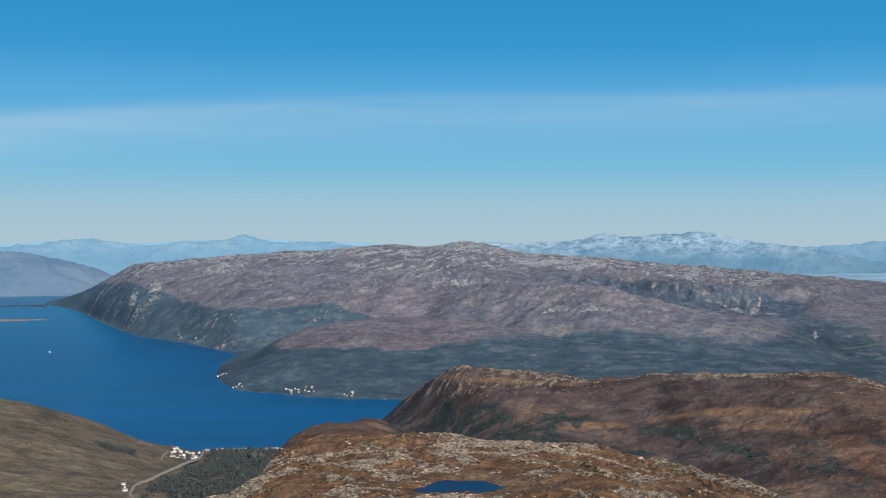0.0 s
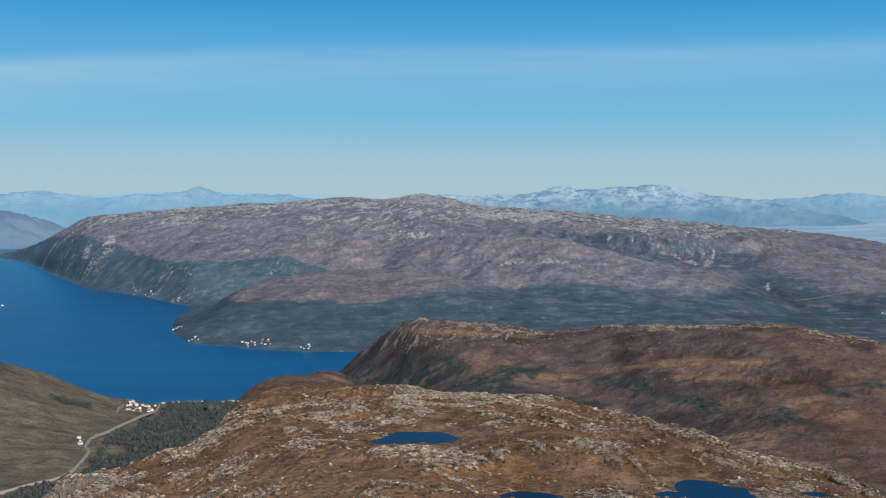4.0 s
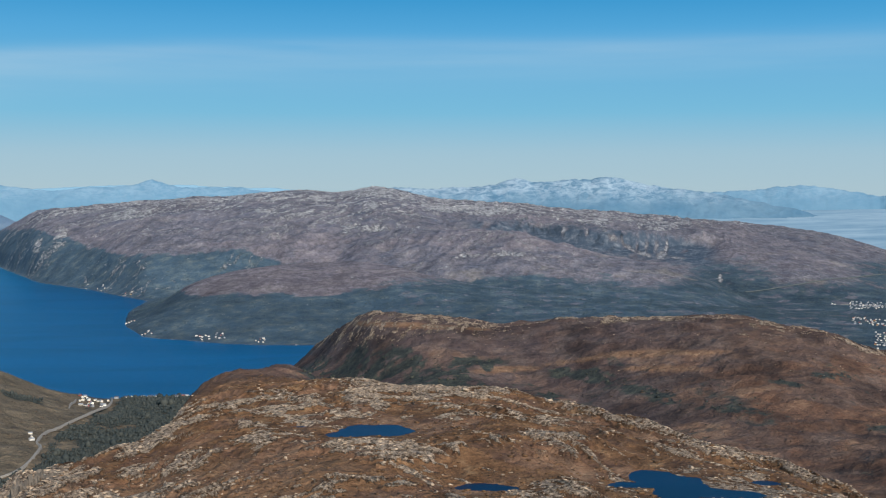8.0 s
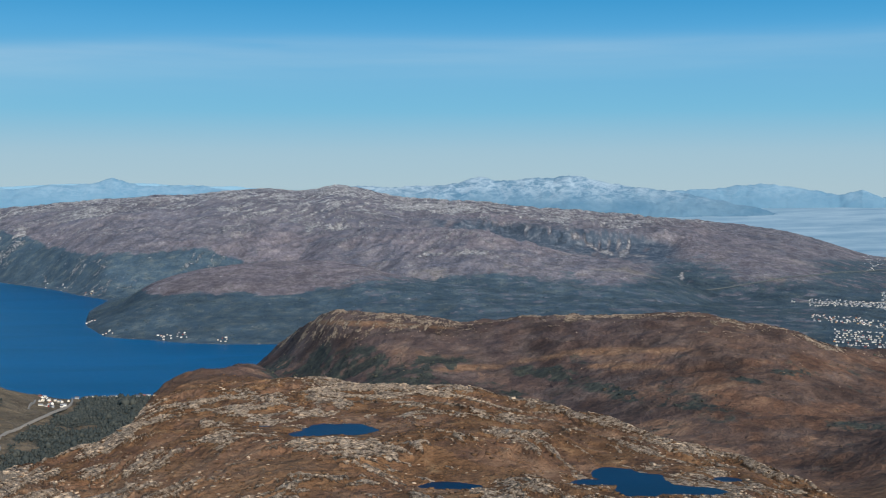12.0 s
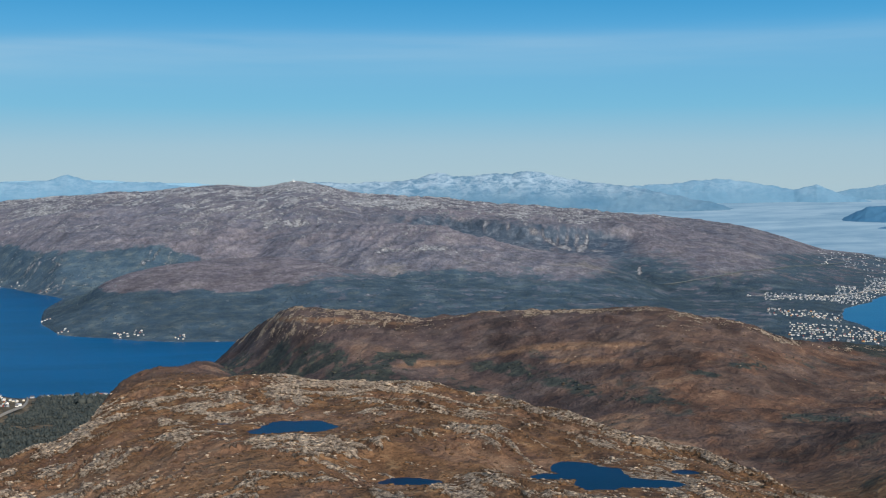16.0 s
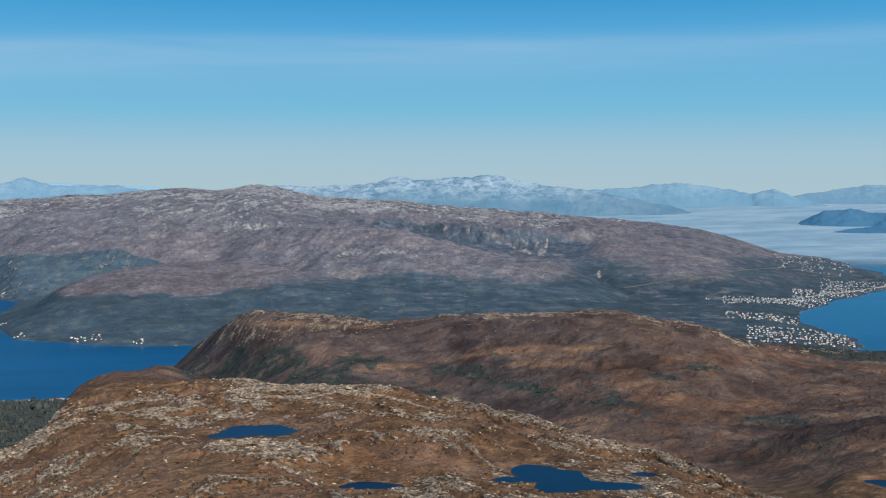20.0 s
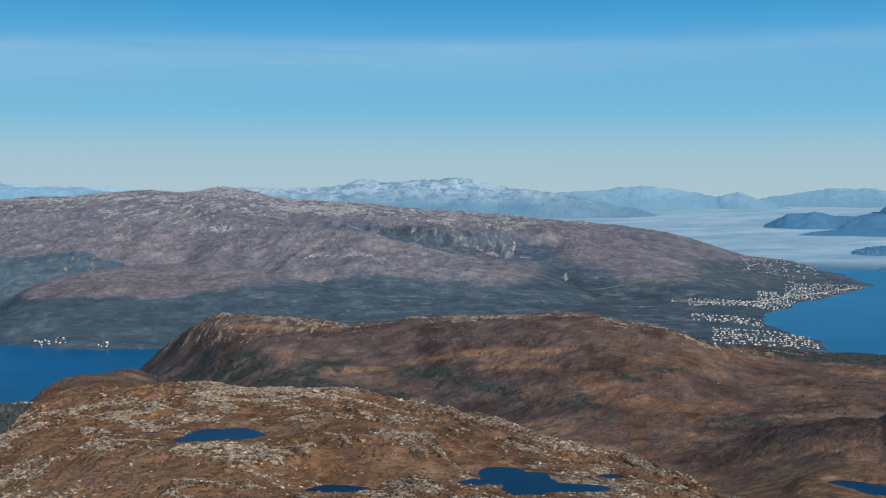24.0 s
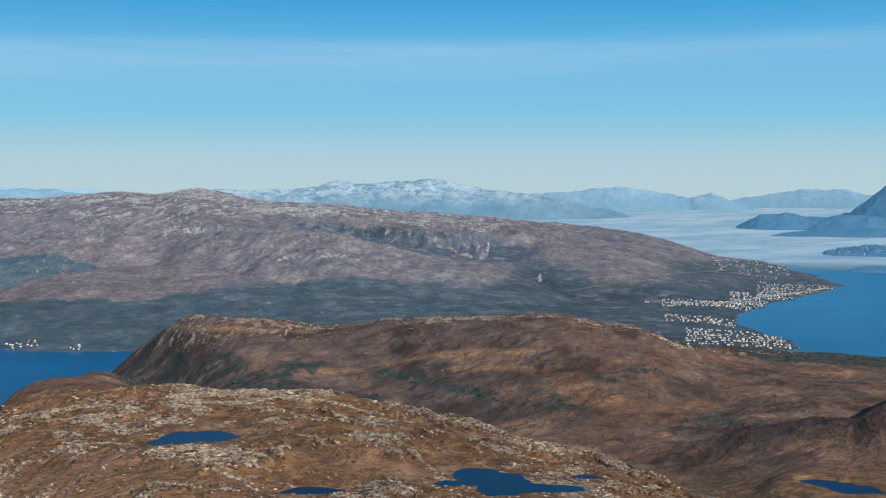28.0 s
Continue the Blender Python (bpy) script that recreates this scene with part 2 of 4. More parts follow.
def hermite(x, a, v):
    """A smooth curve through points, with no overshoot."""
    h, d = np.diff(a), np.diff(v) / np.diff(a)
    m = np.concatenate([[d[0]], np.where(d[:-1] * d[1:] > 0, 2 * d[:-1] * d[1:] / np.where(d[:-1] + d[1:] == 0, 1, d[:-1] + d[1:]), 0), [d[-1]]])
    k = np.clip(np.searchsorted(a, x) - 1, 0, len(h) - 1)
    c = np.clip((x - a[k]) / h[k], 0, 1)
    return (2 * c**3 - 3 * c**2 + 1) * v[k] + (c**3 - 2 * c**2 + c) * h[k] * m[k] + (3 * c**2 - 2 * c**3) * v[k + 1] + (c**3 - c**2) * h[k] * m[k + 1]


def along(az, *pairs):
    """A value along the azimuth from (degrees, value) pairs; far outside the view it turns to the ends' mean."""
    a, v = np.array(pairs, float).T
    core = hermite(np.clip(az, a[0], a[-1]), a, v)
    out = np.maximum(np.maximum(-24 - az, az - 37), 0) / 70
    return core + (0.5 * (v[0] + v[-1]) - core) * step(0, 1, out)


# Crest lines of the land: azimuth and slope of the sight line below the horizon.
PLATEAU = ((-20, .262), (-17.5, .250), (-16.2, .240), (-15.0, .229), (-14.2, .223), (-11.7, .212), (-10, .2045), (-8.7, .190), (-7.5, .181), (-5.3, .1715), (-3, .1655), (-.5, .161), (2.5, .1623), (4.6, .1633), (7.3, .1678),
           (8.9, .1746), (11.3, .181), (13.5, .189), (16.1, .2017), (17.9, .2096), (20.4, .221), (22.9, .2337), (24.1, .243), (30, .275))
KNOB = ((-20, .24), (-9.6, .21), (-8.8, .198), (-8.1, .178), (-7.6, .1645), (-6.6, .1534), (-5.3, .1484), (-3.4, .15), (-1.8, .1553), (-.5, .159), (1.5, .166), (3.5, .18), (6, .2))
HILL = ((-20.2, .1232), (-18.7, .1296), (-16.5, .1415), (-14.6, .1565), (-13, .1667), (-11.5, .17), (-7.6, .1705), (-4, .15), (-3.1, .1485), (-1.8, .129), (-.5, .1133), (1.1, .1017), (3.2, .1037),
        (5.9, .1094), (7, .1119), (9.1, .1092), (12.4, .1049), (14.8, .1047), (17.7, .1027), (19.8, .1068), (22.1, .1152), (23.9, .1255), (26, .1279), (29.2, .1287), (32.8, .1287))
HILL_R = ((-20.2, 1000), (-14.6, 1030), (-11.5, 1053), (-7.6, 1050), (-3.1, 1210), (-1.8, 1150), (-.5, 1080), (1.1, 1030), (7, 985), (17.7, 950), (22.1, 920), (23.9, 930), (26, 1000), (32.8, 1150))
ISLAND = ((-18.4, .049), (-17.6, .0447), (-16.5, .0382), (-15.3, .0294), (-14.3, .0204), (-12.8, .0169), (-10.2, .0129), (-8.1, .0102), (-6.5, .0093), (-4.9, .0061), (-2.5, .0028), (-.6, .0047),
          (1, .0003), (1.8, .002), (3.1, .0078), (4.7, .0125), (7.1, .0149), (9, .0182), (12.1, .0227), (15.6, .0271), (18.2, .0298), (20.8, .0342), (23.4, .0437), (25.7, .0546), (28.4, .0592))
ISLAND_R = ((-18.4, 3750), (-17.6, 3690), (-15.3, 3300), (-10.2, 3100), (1, 3000), (11, 2900), (23, 2850), (28.4, 2950))
SHOULDER = ((-10.6, .109), (-9.2, .0972), (-7.6, .079), (-6.4, .0722), (-3.6, .0641), (-.6, .0619), (1.8, .0656), (3.9, .0748), (8, .086), (15, .095), (22, .105), (30, .112))
SHOULDER_R = ((-10.6, 1640), (-7.6, 1750), (-3.6, 1850), (-.6, 1900), (3.9, 1780), (8, 1700), (22, 1600), (30, 1580))
COAST = ((1150, 60), (1250, 60), (1262, 29.3), (1420, 29.2), (1500, 28.9), (1560, 27.7), (1650, 26.7), (1815, 26.9), (2000, 28.3), (2200, 30.2), (2380, 31.0), (2500, 30.5), (2700, 29.5), (2850, 28.7), (3100, 28), (3400, 26))

az_axis = np.concatenate([np.arange(-160, -24, 3.0), np.arange(-23, 36.5, 0.055), np.arange(38, 200.1, 3.0)])
r_axis = np.concatenate([[0.3], np.arange(4, 330, 9.0), np.arange(330, 620, 1.05), np.arange(620, 1250, 3.0), np.arange(1250, 2100, 6.0), np.arange(2100, 3300, 8.5), np.arange(3300, 4991, 45.0)])


def knots(az):
    """Distances and heights of the land's breaks of slope: the mainland with the big island, and the island's shoulder."""
    one = np.ones_like(az)
    r1 = along(az, (-20, 390), (-16.2, 415), (-8.7, 505), (-5.3, 540), (2.5, 560), (8.9, 540), (16.1, 480), (20.4, 450), (24.1, 415), (30, 385))
    z1 = H - r1 * along(az, *PLATEAU)
    r2 = along(az, (-20, 640), (-10, 700), (-5, 860), (-3, 950), (4.6, 800), (9, 800), (12.7, 720), (18, 640), (23, 600), (30, 515))
    z2 = along(az, (-20, 31), (-10, 27), (-7, 28), (-3, 28), (4.6, 44), (9, 42), (12.7, 40), (18, 45), (23, 42), (30, 59))
    knob = step(-9.6, -8, az) * (1 - step(1, 5, az))
    rn = (1 - knob) * (r1 + 0.45 * (r2 - r1)) + knob * 690
    zn = np.maximum(0.25 * z1 + 0.75 * z2, (H - 690 * along(az, *KNOB)) * knob)
    rm = 0.5 * (r1 + rn)
    zm = 0.45 * (z1 + zn) + 0.1 * np.minimum(z1, zn) - 2
    r3 = along(az, *HILL_R)
    z3 = H - r3 * along(az, *HILL)
    r4 = r3 + along(az, (-20, 60), (-3, 60), (1, 130), (10, 200), (30, 200))
    z4 = along(az, (-20, -6), (-1, -6), (3, 6), (10, 10), (24, 6), (27.5, 5), (29, -6))
    r8 = along(az, *ISLAND_R)
    z8 = H - r8 * along(az, *ISLAND)
    r5 = along(az, (-18.4, 3700), (-17.8, 3640), (-15.5, 2748), (-14.3, 2432), (-12, 2219), (-10.7, 2078), (-9.4, 1976), (-5, 1930), (5, 1880), (29, 1900))
    z5 = along(az, (-20, 0.3), (-6, 0.3), (4, 8), (24, 5), (29, 4))
    r6, z6 = r5 + 0.22 * (r8 - r5), along(az, (-20, .45), (-8, .42), (3, .36), (12, .36), (29, .5)) * z8
    r7, z7 = r5 + 0.6 * (r8 - r5), 0.82 * z8
    main = ([0 * one, 0.75 * r1, r1, rm, rn, np.maximum(r2, rn + 30), r3, r4, 0.5 * (r4 + r5), r5, r6, r7, r8, r8 + 420, 5200 * one],
            [104 * one, 0.25 * 100 + 0.75 * z1, z1, zm, zn, z2, z3, z4, 0.5 * (z4 + z5) - 6 * (1 - step(-1, 4, az)), z5, z6, z7, z8, -8 * one, -20 * one])
    s5 = along(az, (-20, 1640), (-10.7, 1616), (-9.7, 1499), (-7.6, 1450), (-6, 1414), (-3.9, 1394), (-1.8, 1387), (3, 1380), (10, 1360), (24, 1360), (29, 1440))
    s6, t6 = along(az, *SHOULDER_R), H - along(az, *SHOULDER_R) * along(az, *SHOULDER)
    t6 = np.where(az < -10.5, 1.5 - 14 * (-10.5 - az), t6)
    t5 = np.where(az < -10.5, np.minimum(0.3, t6 - 1), along(az, (-20, 0.3), (-1, 0.3), (4, 8), (24, 5), (29, 4)))
    arm = ([0 * one, s5 - 60, s5, s6, s6 + 260, 5200 * one], [-9 * one, t5 - 7, t5, t6, 0.35 * t6 - 3, -30 * one])
    sr = along(az, (-2, 2290), (3.5, 2200), (7.8, 2130), (10, 2080), (12.6, 2030), (15.2, 1990), (22, 1900))
    sz = H - sr * along(az, (-3, .085), (-1.5, .056), (0.5, .0415), (3.5, .0365), (5.7, .0375), (7.7, .0395), (9.4, .0475), (11.2, .0545), (13.1, .060), (15.5, .069), (18, .085), (22, .12))
    spur = ([0 * one, sr - 480, sr - 200, sr, sr + 130, 5200 * one], [-20 * one, 0.2 * sz, 0.72 * sz, sz, sz - 34, -60 * one])
    sets = []
    for rk, zk in (main, arm, spur):
        for k in range(1, len(rk)):
            rk[k] = np.maximum(rk[k], rk[k - 1] + 6)
        sets.append((np.array(rk), np.array(zk)))
    return sets


def monotone(rk, zk, r):
    """Smooth profile through the knots of every azimuth, with no overshoot."""
    h, d = np.diff(rk, axis=0), np.diff(zk, axis=0) / np.diff(rk, axis=0)
    m = np.zeros_like(zk)
    m[0], m[-1] = d[0], d[-1]
    same = d[:-1] * d[1:] > 0
    w1, w2 = 2 * h[1:] + h[:-1], h[1:] + 2 * h[:-1]
    safe = np.where(same, d[:-1], 1), np.where(same, d[1:], 1)
    m[1:-1] = np.where(same, (w1 + w2) / (w1 / safe[0] + w2 / safe[1]), 0)
    out = np.zeros((rk.shape[1], len(r)))
    for k in range(len(h)):
        s = (r[None, :] - rk[k][:, None]) / h[k][:, None]
        inside = (s >= 0) & (s < 1)
        c = np.clip(s, 0, 1)
        z = ((2 * c**3 - 3 * c**2 + 1) * zk[k][:, None] + (c**3 - 2 * c**2 + c) * (h[k] * m[k])[:, None]
             + (3 * c**2 - 2 * c**3) * zk[k + 1][:, None] + (c**3 - c**2) * (h[k] * m[k + 1])[:, None])
        out = np.where(inside, z, out)
    return out


# Tarns on the plateau and the moor: level, then lobes of bearing, distance, half width, half depth in metres.
TARNS = (
    (88.0, (1.0, 455, 15.0, 11.5), (-0.7, 449, 8.0, 5.5)),
    (84.0, (14.1, 402, 9.0, 12.5), (15.4, 391, 9.0, 15.0), (13.3, 391, 8.5, 5.0), (17.4, 385, 11.5, 6.0)),
    (87.0, (6.3, 371, 10.0, 5.0)),
    (83.0, (19.3, 406, 4.4, 3.8)),
    (56.3, (30.2, 530, 8.5, 5.0), (31.6, 521, 12.5, 7.5), (30.9, 526, 9.0, 7.0)),
    (88.3, (-2.7, 462, 3.4, 2.6)),
)


def plan(bearing, distance):
    a = math.radians(bearing)
    return distance * math.sin(a), distance * math.cos(a)


def terrain():
    AZ, R = np.meshgrid(az_axis, r_axis, indexing="ij")
    a = np.radians(AZ)
    X, Y = R * np.sin(a), R * np.cos(a)
    profiles = [monotone(rk, zk, r_axis) for rk, zk in knots(az_axis)]
    Z, which = np.max(profiles, axis=0), np.argmax(profiles, axis=0)
    # right-hand coast
    edge = np.interp(R, *np.array(COAST).T) + 0.35 * fbm(X, Y, 120, 3, 5)
    inland = (edge - AZ) * np.radians(1) * R
    coast = (R > 1250) & (AZ < 60) & (AZ > 12)
    Z = np.where(coast, np.minimum(Z, np.clip(np.where(inland > 0, 0.09 * inland + 0.0009 * inland**2, 0.25 * inland) - 0.5, -12, 400)), Z)
    # a scarp with a hollow before it on the island's long slope
    brow = 2340 + 30 * np.sin(AZ * 0.9) + 40 * fbm(X, Y, 200, 3, 15)
    Z = Z + 10 * step(3, 9, AZ) * (1 - step(16, 19, AZ)) * step(brow - 14, brow + 50, R) * (1 - step(brow + 120, 2860, R))
    Z = Z - 11 * step(4, 10, AZ) * (1 - step(15.5, 18, AZ)) * step(brow - 260, brow - 80, R) * (1 - step(brow - 14, brow + 22, R)) * step(1950, 2050, R)
    # dark low ridge on the moor
    Z = Z + np.interp(AZ, (22, 25, 27, 30, 31.5, 33, 37), (0, 4, 7, 9, 12, 23, 30)) * np.exp(-(((R - 645 + 25 * fbm(X, Y, 90, 3, 18)) / 34) ** 2)) * (AZ < 60)
    # relief: ice-worn ribs and ledges on the plateau
    plat = step(0, 60, R) * (1 - step(-10, 60, R - np.interp(AZ, *np.array(((-20, 430), (-9.5, 520), (-7.5, 585), (-4, 615), (-0.5, 615), (3, 600), (8.9, 580), (24, 450), (30, 420))).T)))
    dry = step(-2, 6, Z)
    inward = R - along(AZ, *((-20, 390), (-16.2, 415), (-8.7, 505), (-5.3, 540), (2.5, 560), (8.9, 540), (16.1, 480), (20.4, 450), (24.1, 415), (30, 385)))
    px, py = inward + 12 * fbm(X, Y, 60, 3, 11), np.radians(AZ) * R + 10 * fbm(X, Y, 50, 3, 13)
    rib = ridged(px, py * 0.6, 26, 2, 21) + 0.55 * ridged(px, py * 0.55, 9, 3, 25, 0.6)
    crag = 0.7 * rib + 0.6 * ridged(X, Y, 60, 3, 28)
    crag = crag + 0.12 * ridged(px * 0.9, py * 0.7, 4.2, 2, 29)
    Z = Z + plat * (1.35 * np.maximum(crag, -0.25) + 1.6 * fbm(X, Y, 90, 3, 31) - 2.0)
    fine = ridged(px, py * 0.3, 10, 3, 36, 0.62) + 0.5 * ridged(px * 0.9, py * 0.8, 4.4, 2, 39)
    brink = np.exp(-(((R - along(AZ, *((-20, 390), (-16.2, 415), (-8.7, 505), (-5.3, 540), (2.5, 560), (8.9, 540), (16.1, 480), (20.4, 450), (24.1, 415), (30, 385))) + 12) / 26) ** 2))
    ledge = 0.55 * fine + 0.9 * crag + 0.8 * fbm(X, Y, 30, 3, 72, 0.6) + 0.35 * brink
    a0, b0 = np.quantile(ledge[(plat > 0.5) & (AZ > -20) & (AZ < 28)][::29], (0.50, 0.72))
    ledge = step(a0, b0, ledge)
    Z = Z + plat * (1.0 * ledge - 1.6 * brink - 0.2)
    Z = Z - 4.0 * step(-9.6, -8, AZ) * (1 - step(0, 3, AZ)) * step(630, 675, R) * (1 - step(730, 800, R))
    Z = Z + 4.5 * np.exp(-((((AZ + 15.3) * 7.3) / 5.5) ** 2) - ((R - 420) / 6) ** 2)
    mid = (1 - plat) * step(500, 640, R) * (1 - step(1250, 1400, R))
    knolls = ridged(X, Y, 34, 4, 44, 0.6)
    tread = ridged(R + 12 * fbm(X, Y, 60, 3, 46), np.radians(AZ) * R * 0.3, 27, 4, 47, 0.6)
    Z = Z + mid * dry * (2.0 * fbm(X, Y, 120, 4, 41) + 1.1 * knolls * step(30, 70, Z) + 1.3 * tread - 3.3 * step(-4, 0, AZ) - 2.2 * np.exp(-(((AZ - 12.6) / 2.2) ** 2)))
    far = step(1350, 1500, R) * dry
    gully = ridged(X + 40 * fbm(X, Y, 200, 2, 53), Y, 230, 5, 57, 0.55)
    lie, across = 0.45 * X + 0.89 * Y, 0.89 * X - 0.45 * Y + 16 * fbm(X, Y, 130, 3, 55)
    streak = ridged(across, lie * 0.2, 30, 4, 59, 0.6)
    lumps = ridged(X + 30 * fbm(X, Y, 90, 2, 61), Y, 120, 4, 63, 0.55)
    soft = np.where(which == 1, 0.45, 1.0) * (1 - 0.45 * step(16, 20, AZ))
    Z = Z + far * soft * (3.2 * step(35, 80, Z) * (1 - 0.6 * step(135, 165, Z)) * (lumps - 0.3) + 2.0 * step(25, 80, Z) * (streak - 0.3) + 2.5 * fbm(X, Y, 160, 5, 51) + 4.0 * step(8, 90, Z) * (1 - 0.6 * step(130, 175, Z)) * (gully - 0.3))
    for level, *lobes in TARNS:
        q, wide = 9.0, 9.0
        for taz, tr, tw, td in lobes:
            ta = math.radians(taz)
            u, v = R * np.sin(a - ta), R * np.cos(a - ta) - tr
            q, wide = np.minimum(q, np.hypot(u / tw, v / td)), np.minimum(wide, np.hypot(u / (tw + 7), v / (td + 12)))
            # the tarn lies open towards the near side
            sight = H - R * (H - level) / (tr - td) - 0.4
            open_side = (1 - step(0.7, 1.9, np.abs(u) / tw)) * (1 - step(-td, 0, v)) * step(tr - 120, tr - 20, R)
            Z = Z - open_side * np.maximum(Z - sight, 0)
        q = q + 0.3 * fbm(X, Y, 12, 3, 61)
        w = 1 - step(0.75, 1.9, wide)
        Z = Z * (1 - w) + w * (level + 0.15 + 0.9 * step(1.0, 1.8, q))
        Z = Z - 1.6 * (1 - step(0.8, 1.02, q))
    global CRAG, KNOLL, LEDGE, TREAD, STREAK, WHICH
    CRAG, KNOLL, LEDGE, TREAD, STREAK, WHICH = crag, knolls, ledge, tread, streak, which
    return AZ, R, X, Y, Z, plat, mid


AZ, R, X, Y, Z, PLAT, MID = terrain()


def ground_z(x, y):
    az, r = math.degrees(math.atan2(x, y)), math.hypot(x, y)
    i = min(max(np.searchsorted(az_axis, az) - 1, 0), len(az_axis) - 2)
    j = min(max(np.searchsorted(r_axis, r) - 1, 0), len(r_axis) - 2)
    u, v = (az - az_axis[i]) / (az_axis[i + 1] - az_axis[i]), (r - r_axis[j]) / (r_axis[j + 1] - r_axis[j])
    return float((1 - u) * ((1 - v) * Z[i, j] + v * Z[i, j + 1]) + u * ((1 - v) * Z[i + 1, j] + v * Z[i + 1, j + 1]))


def sheet(name, X, Y, Z, material, attributes=None, smooth=True):
    """A grid of points as one mesh object."""
    n, m = X.shape
    me = bpy.data.meshes.new(name)
    i = np.arange((n - 1) * m).reshape(n - 1, m)[:, :-1].ravel()
    quads = np.stack([i, i + m, i + m + 1, i + 1], 1)[:, ::-1]
    co = np.stack([X.ravel(), Y.ravel(), Z.ravel()], 1).astype(np.float32)
    me.vertices.add(n * m)
    me.vertices.foreach_set("co", co.ravel())
    me.loops.add(quads.size)
    me.loops.foreach_set("vertex_index", quads.astype(np.int32).ravel())
    me.polygons.add(len(quads))
    me.polygons.foreach_set("loop_start", np.arange(0, quads.size, 4, dtype=np.int32))
    me.polygons.foreach_set("loop_total", np.full(len(quads), 4, np.int32))
    me.polygons.foreach_set("use_smooth", np.full(len(quads), smooth))
    for key, values in (attributes or {}).items():
        me.attributes.new(key, "FLOAT", "POINT").data.foreach_set("value", values.astype(np.float32).ravel())
    me.update(calc_edges=True)
    me.materials.append(material)
    return new(name, me)


def land_cover():
    """What covers each spot: bare rock, birch wood, rust-red or straw grass, olive pasture, dark heather; and its tone,
    with some shade and haze painted in.
    """
    seen = (AZ > -23) & (AZ < 36)
    n1, n2, n3 = fbm(X, Y, 45, 5, 71), fbm(X, Y, 9, 4, 77), fbm(X, Y, 220, 5, 81)
    n4 = fbm(X, Y, 24, 4, 83, 0.6)
    slant = (H - Z) / R
    ISLE = step(1290, 1330, R)

    def share(score, where, low, high):
        """0 to 1 between two quantiles of a score over a part of the land."""
        a, b = np.quantile(score[where & seen][::37], (low, high))
        return step(a, b, score)

    def line(*pairs):
        """Slope of the sight line to a boundary on the land, along the azimuth."""
        return np.interp(AZ, *np.array(pairs).T)

    def lens(az, s, wide, deep, tilt=0.0, wobble=0.35):
        """A soft patch of land round a bearing and a slope of the sight line."""
        q = ((AZ - az) / wide) ** 2 + ((slant - s - tilt * (AZ - az)) / deep) ** 2 + wobble * (n1 + 0.7 * n2) + 0.35 * ISLE * (STREAK - 0.3)
        return 1 - step(0.15, 1.4, q)

    # ---- the rocky plateau
    hollow = share(0.8 * n1 - 0.5 * CRAG + 0.3 * n4, PLAT > 0.5, 0.55, 0.90)
    rock = PLAT * np.clip(0.02 + 0.92 * LEDGE + 0.22 * n2 - 0.55 * hollow, 0, 1) * (1 - 0.22 * step(5, 12, AZ))
    rock = np.clip(rock + 0.30 * PLAT * (1 - step(-5, 0, AZ)) * (1 - step(395, 440, R)) * step(-0.2, 0.5, n4 + 0.6 * n2), 0, 1)
    rock = rock * (1 - 0.85 * PLAT * step(528, 560, R + 8 * n1) * (1 - step(-2, 1.5, AZ + n1)))
    straw = 0.55 * PLAT * share(n1 - 0.4 * CRAG + 0.5 * n4, PLAT > 0.5, 0.80, 0.97)
    straw = np.maximum(straw, 0.5 * PLAT * (1 - step(-4, 3, AZ)) * (1 - step(380, 430, R + 12 * n1)))
    rust = PLAT * 0.8 * hollow
    maroon = 0.45 * PLAT * share(n4 - 0.7 * n1, PLAT > 0.5, 0.72, 0.95) * (1 - rock)
    # ---- the brown hill and the moor before it
    hill, west = MID * step(-4, -2.5, AZ), MID * (1 - step(-11, -8.5, AZ))
    rim = np.exp(-(((R - along(AZ, *HILL_R) + 14 + 12 * n1) / along(AZ, (-4, 16), (0, 22), (2, 26), (5, 12), (11, 12), (14, 19), (19, 15), (26, 12))) ** 4))
    crown = share(ridged(0.5 * X + 0.87 * Y, (0.87 * X - 0.5 * Y) * 3.0, 26, 3, 97, 0.6) + 0.5 * n2, (MID > 0.5) & (Z > 40), 0.42, 0.80) * step(-1.5, 0.2, AZ) * (1 - step(6, 9, AZ)) * (1 - step(-0.004, 0.010, slant - line((-4, .145), (-1, .128), (3, .119), (8, .120)) - 0.004 * n1))
    crest = share(0.7 * KNOLL + 0.5 * n1 + 0.5 * n2, (MID > 0.5) & (Z > 40), 0.48, 0.95) * rim
    strewn = (share(0.5 * KNOLL + 0.6 * TREAD + 0.6 * n1 + 0.6 * n2, (MID > 0.5) & (Z > 40), 0.74, 1.0) + crown) * (1 - step(-0.002, 0.006, slant - line((-4, .145), (-1, .137), (3, .124), (8, .127), (13, .128), (17, .124), (21, .122), (26, .125)) - 0.003 * n1))
    brim = np.exp(-(((R - along(AZ, *HILL_R) + 5 + 8 * n1) / 11) ** 2)) * step(-0.4, 0.3, n2 + 0.7 * n4) * step(-1, 1, AZ) * (1 - step(24, 26, AZ))
    rock = np.maximum(rock, 0.95 * hill * brim)
    rock = np.maximum(rock, 0.80 * hill * np.clip(np.maximum(crest, 0.95 * strewn), 0, 1))
    drift = fbm(X + 20 * n3, Y, 46, 6, 101, 0.6)
    drift2 = fbm(X, Y + 20 * n3, 38, 6, 131, 0.6)
    lower = step(-0.004, 0.006, slant - line((-4, .15), (3, .13), (9, .138), (17, .131), (24, .130), (33, .135)) + 0.003 * n1)
    straw = np.maximum(straw, 0.40 * hill * lower * share(drift, MID > 0.5, 0.76, 0.98))
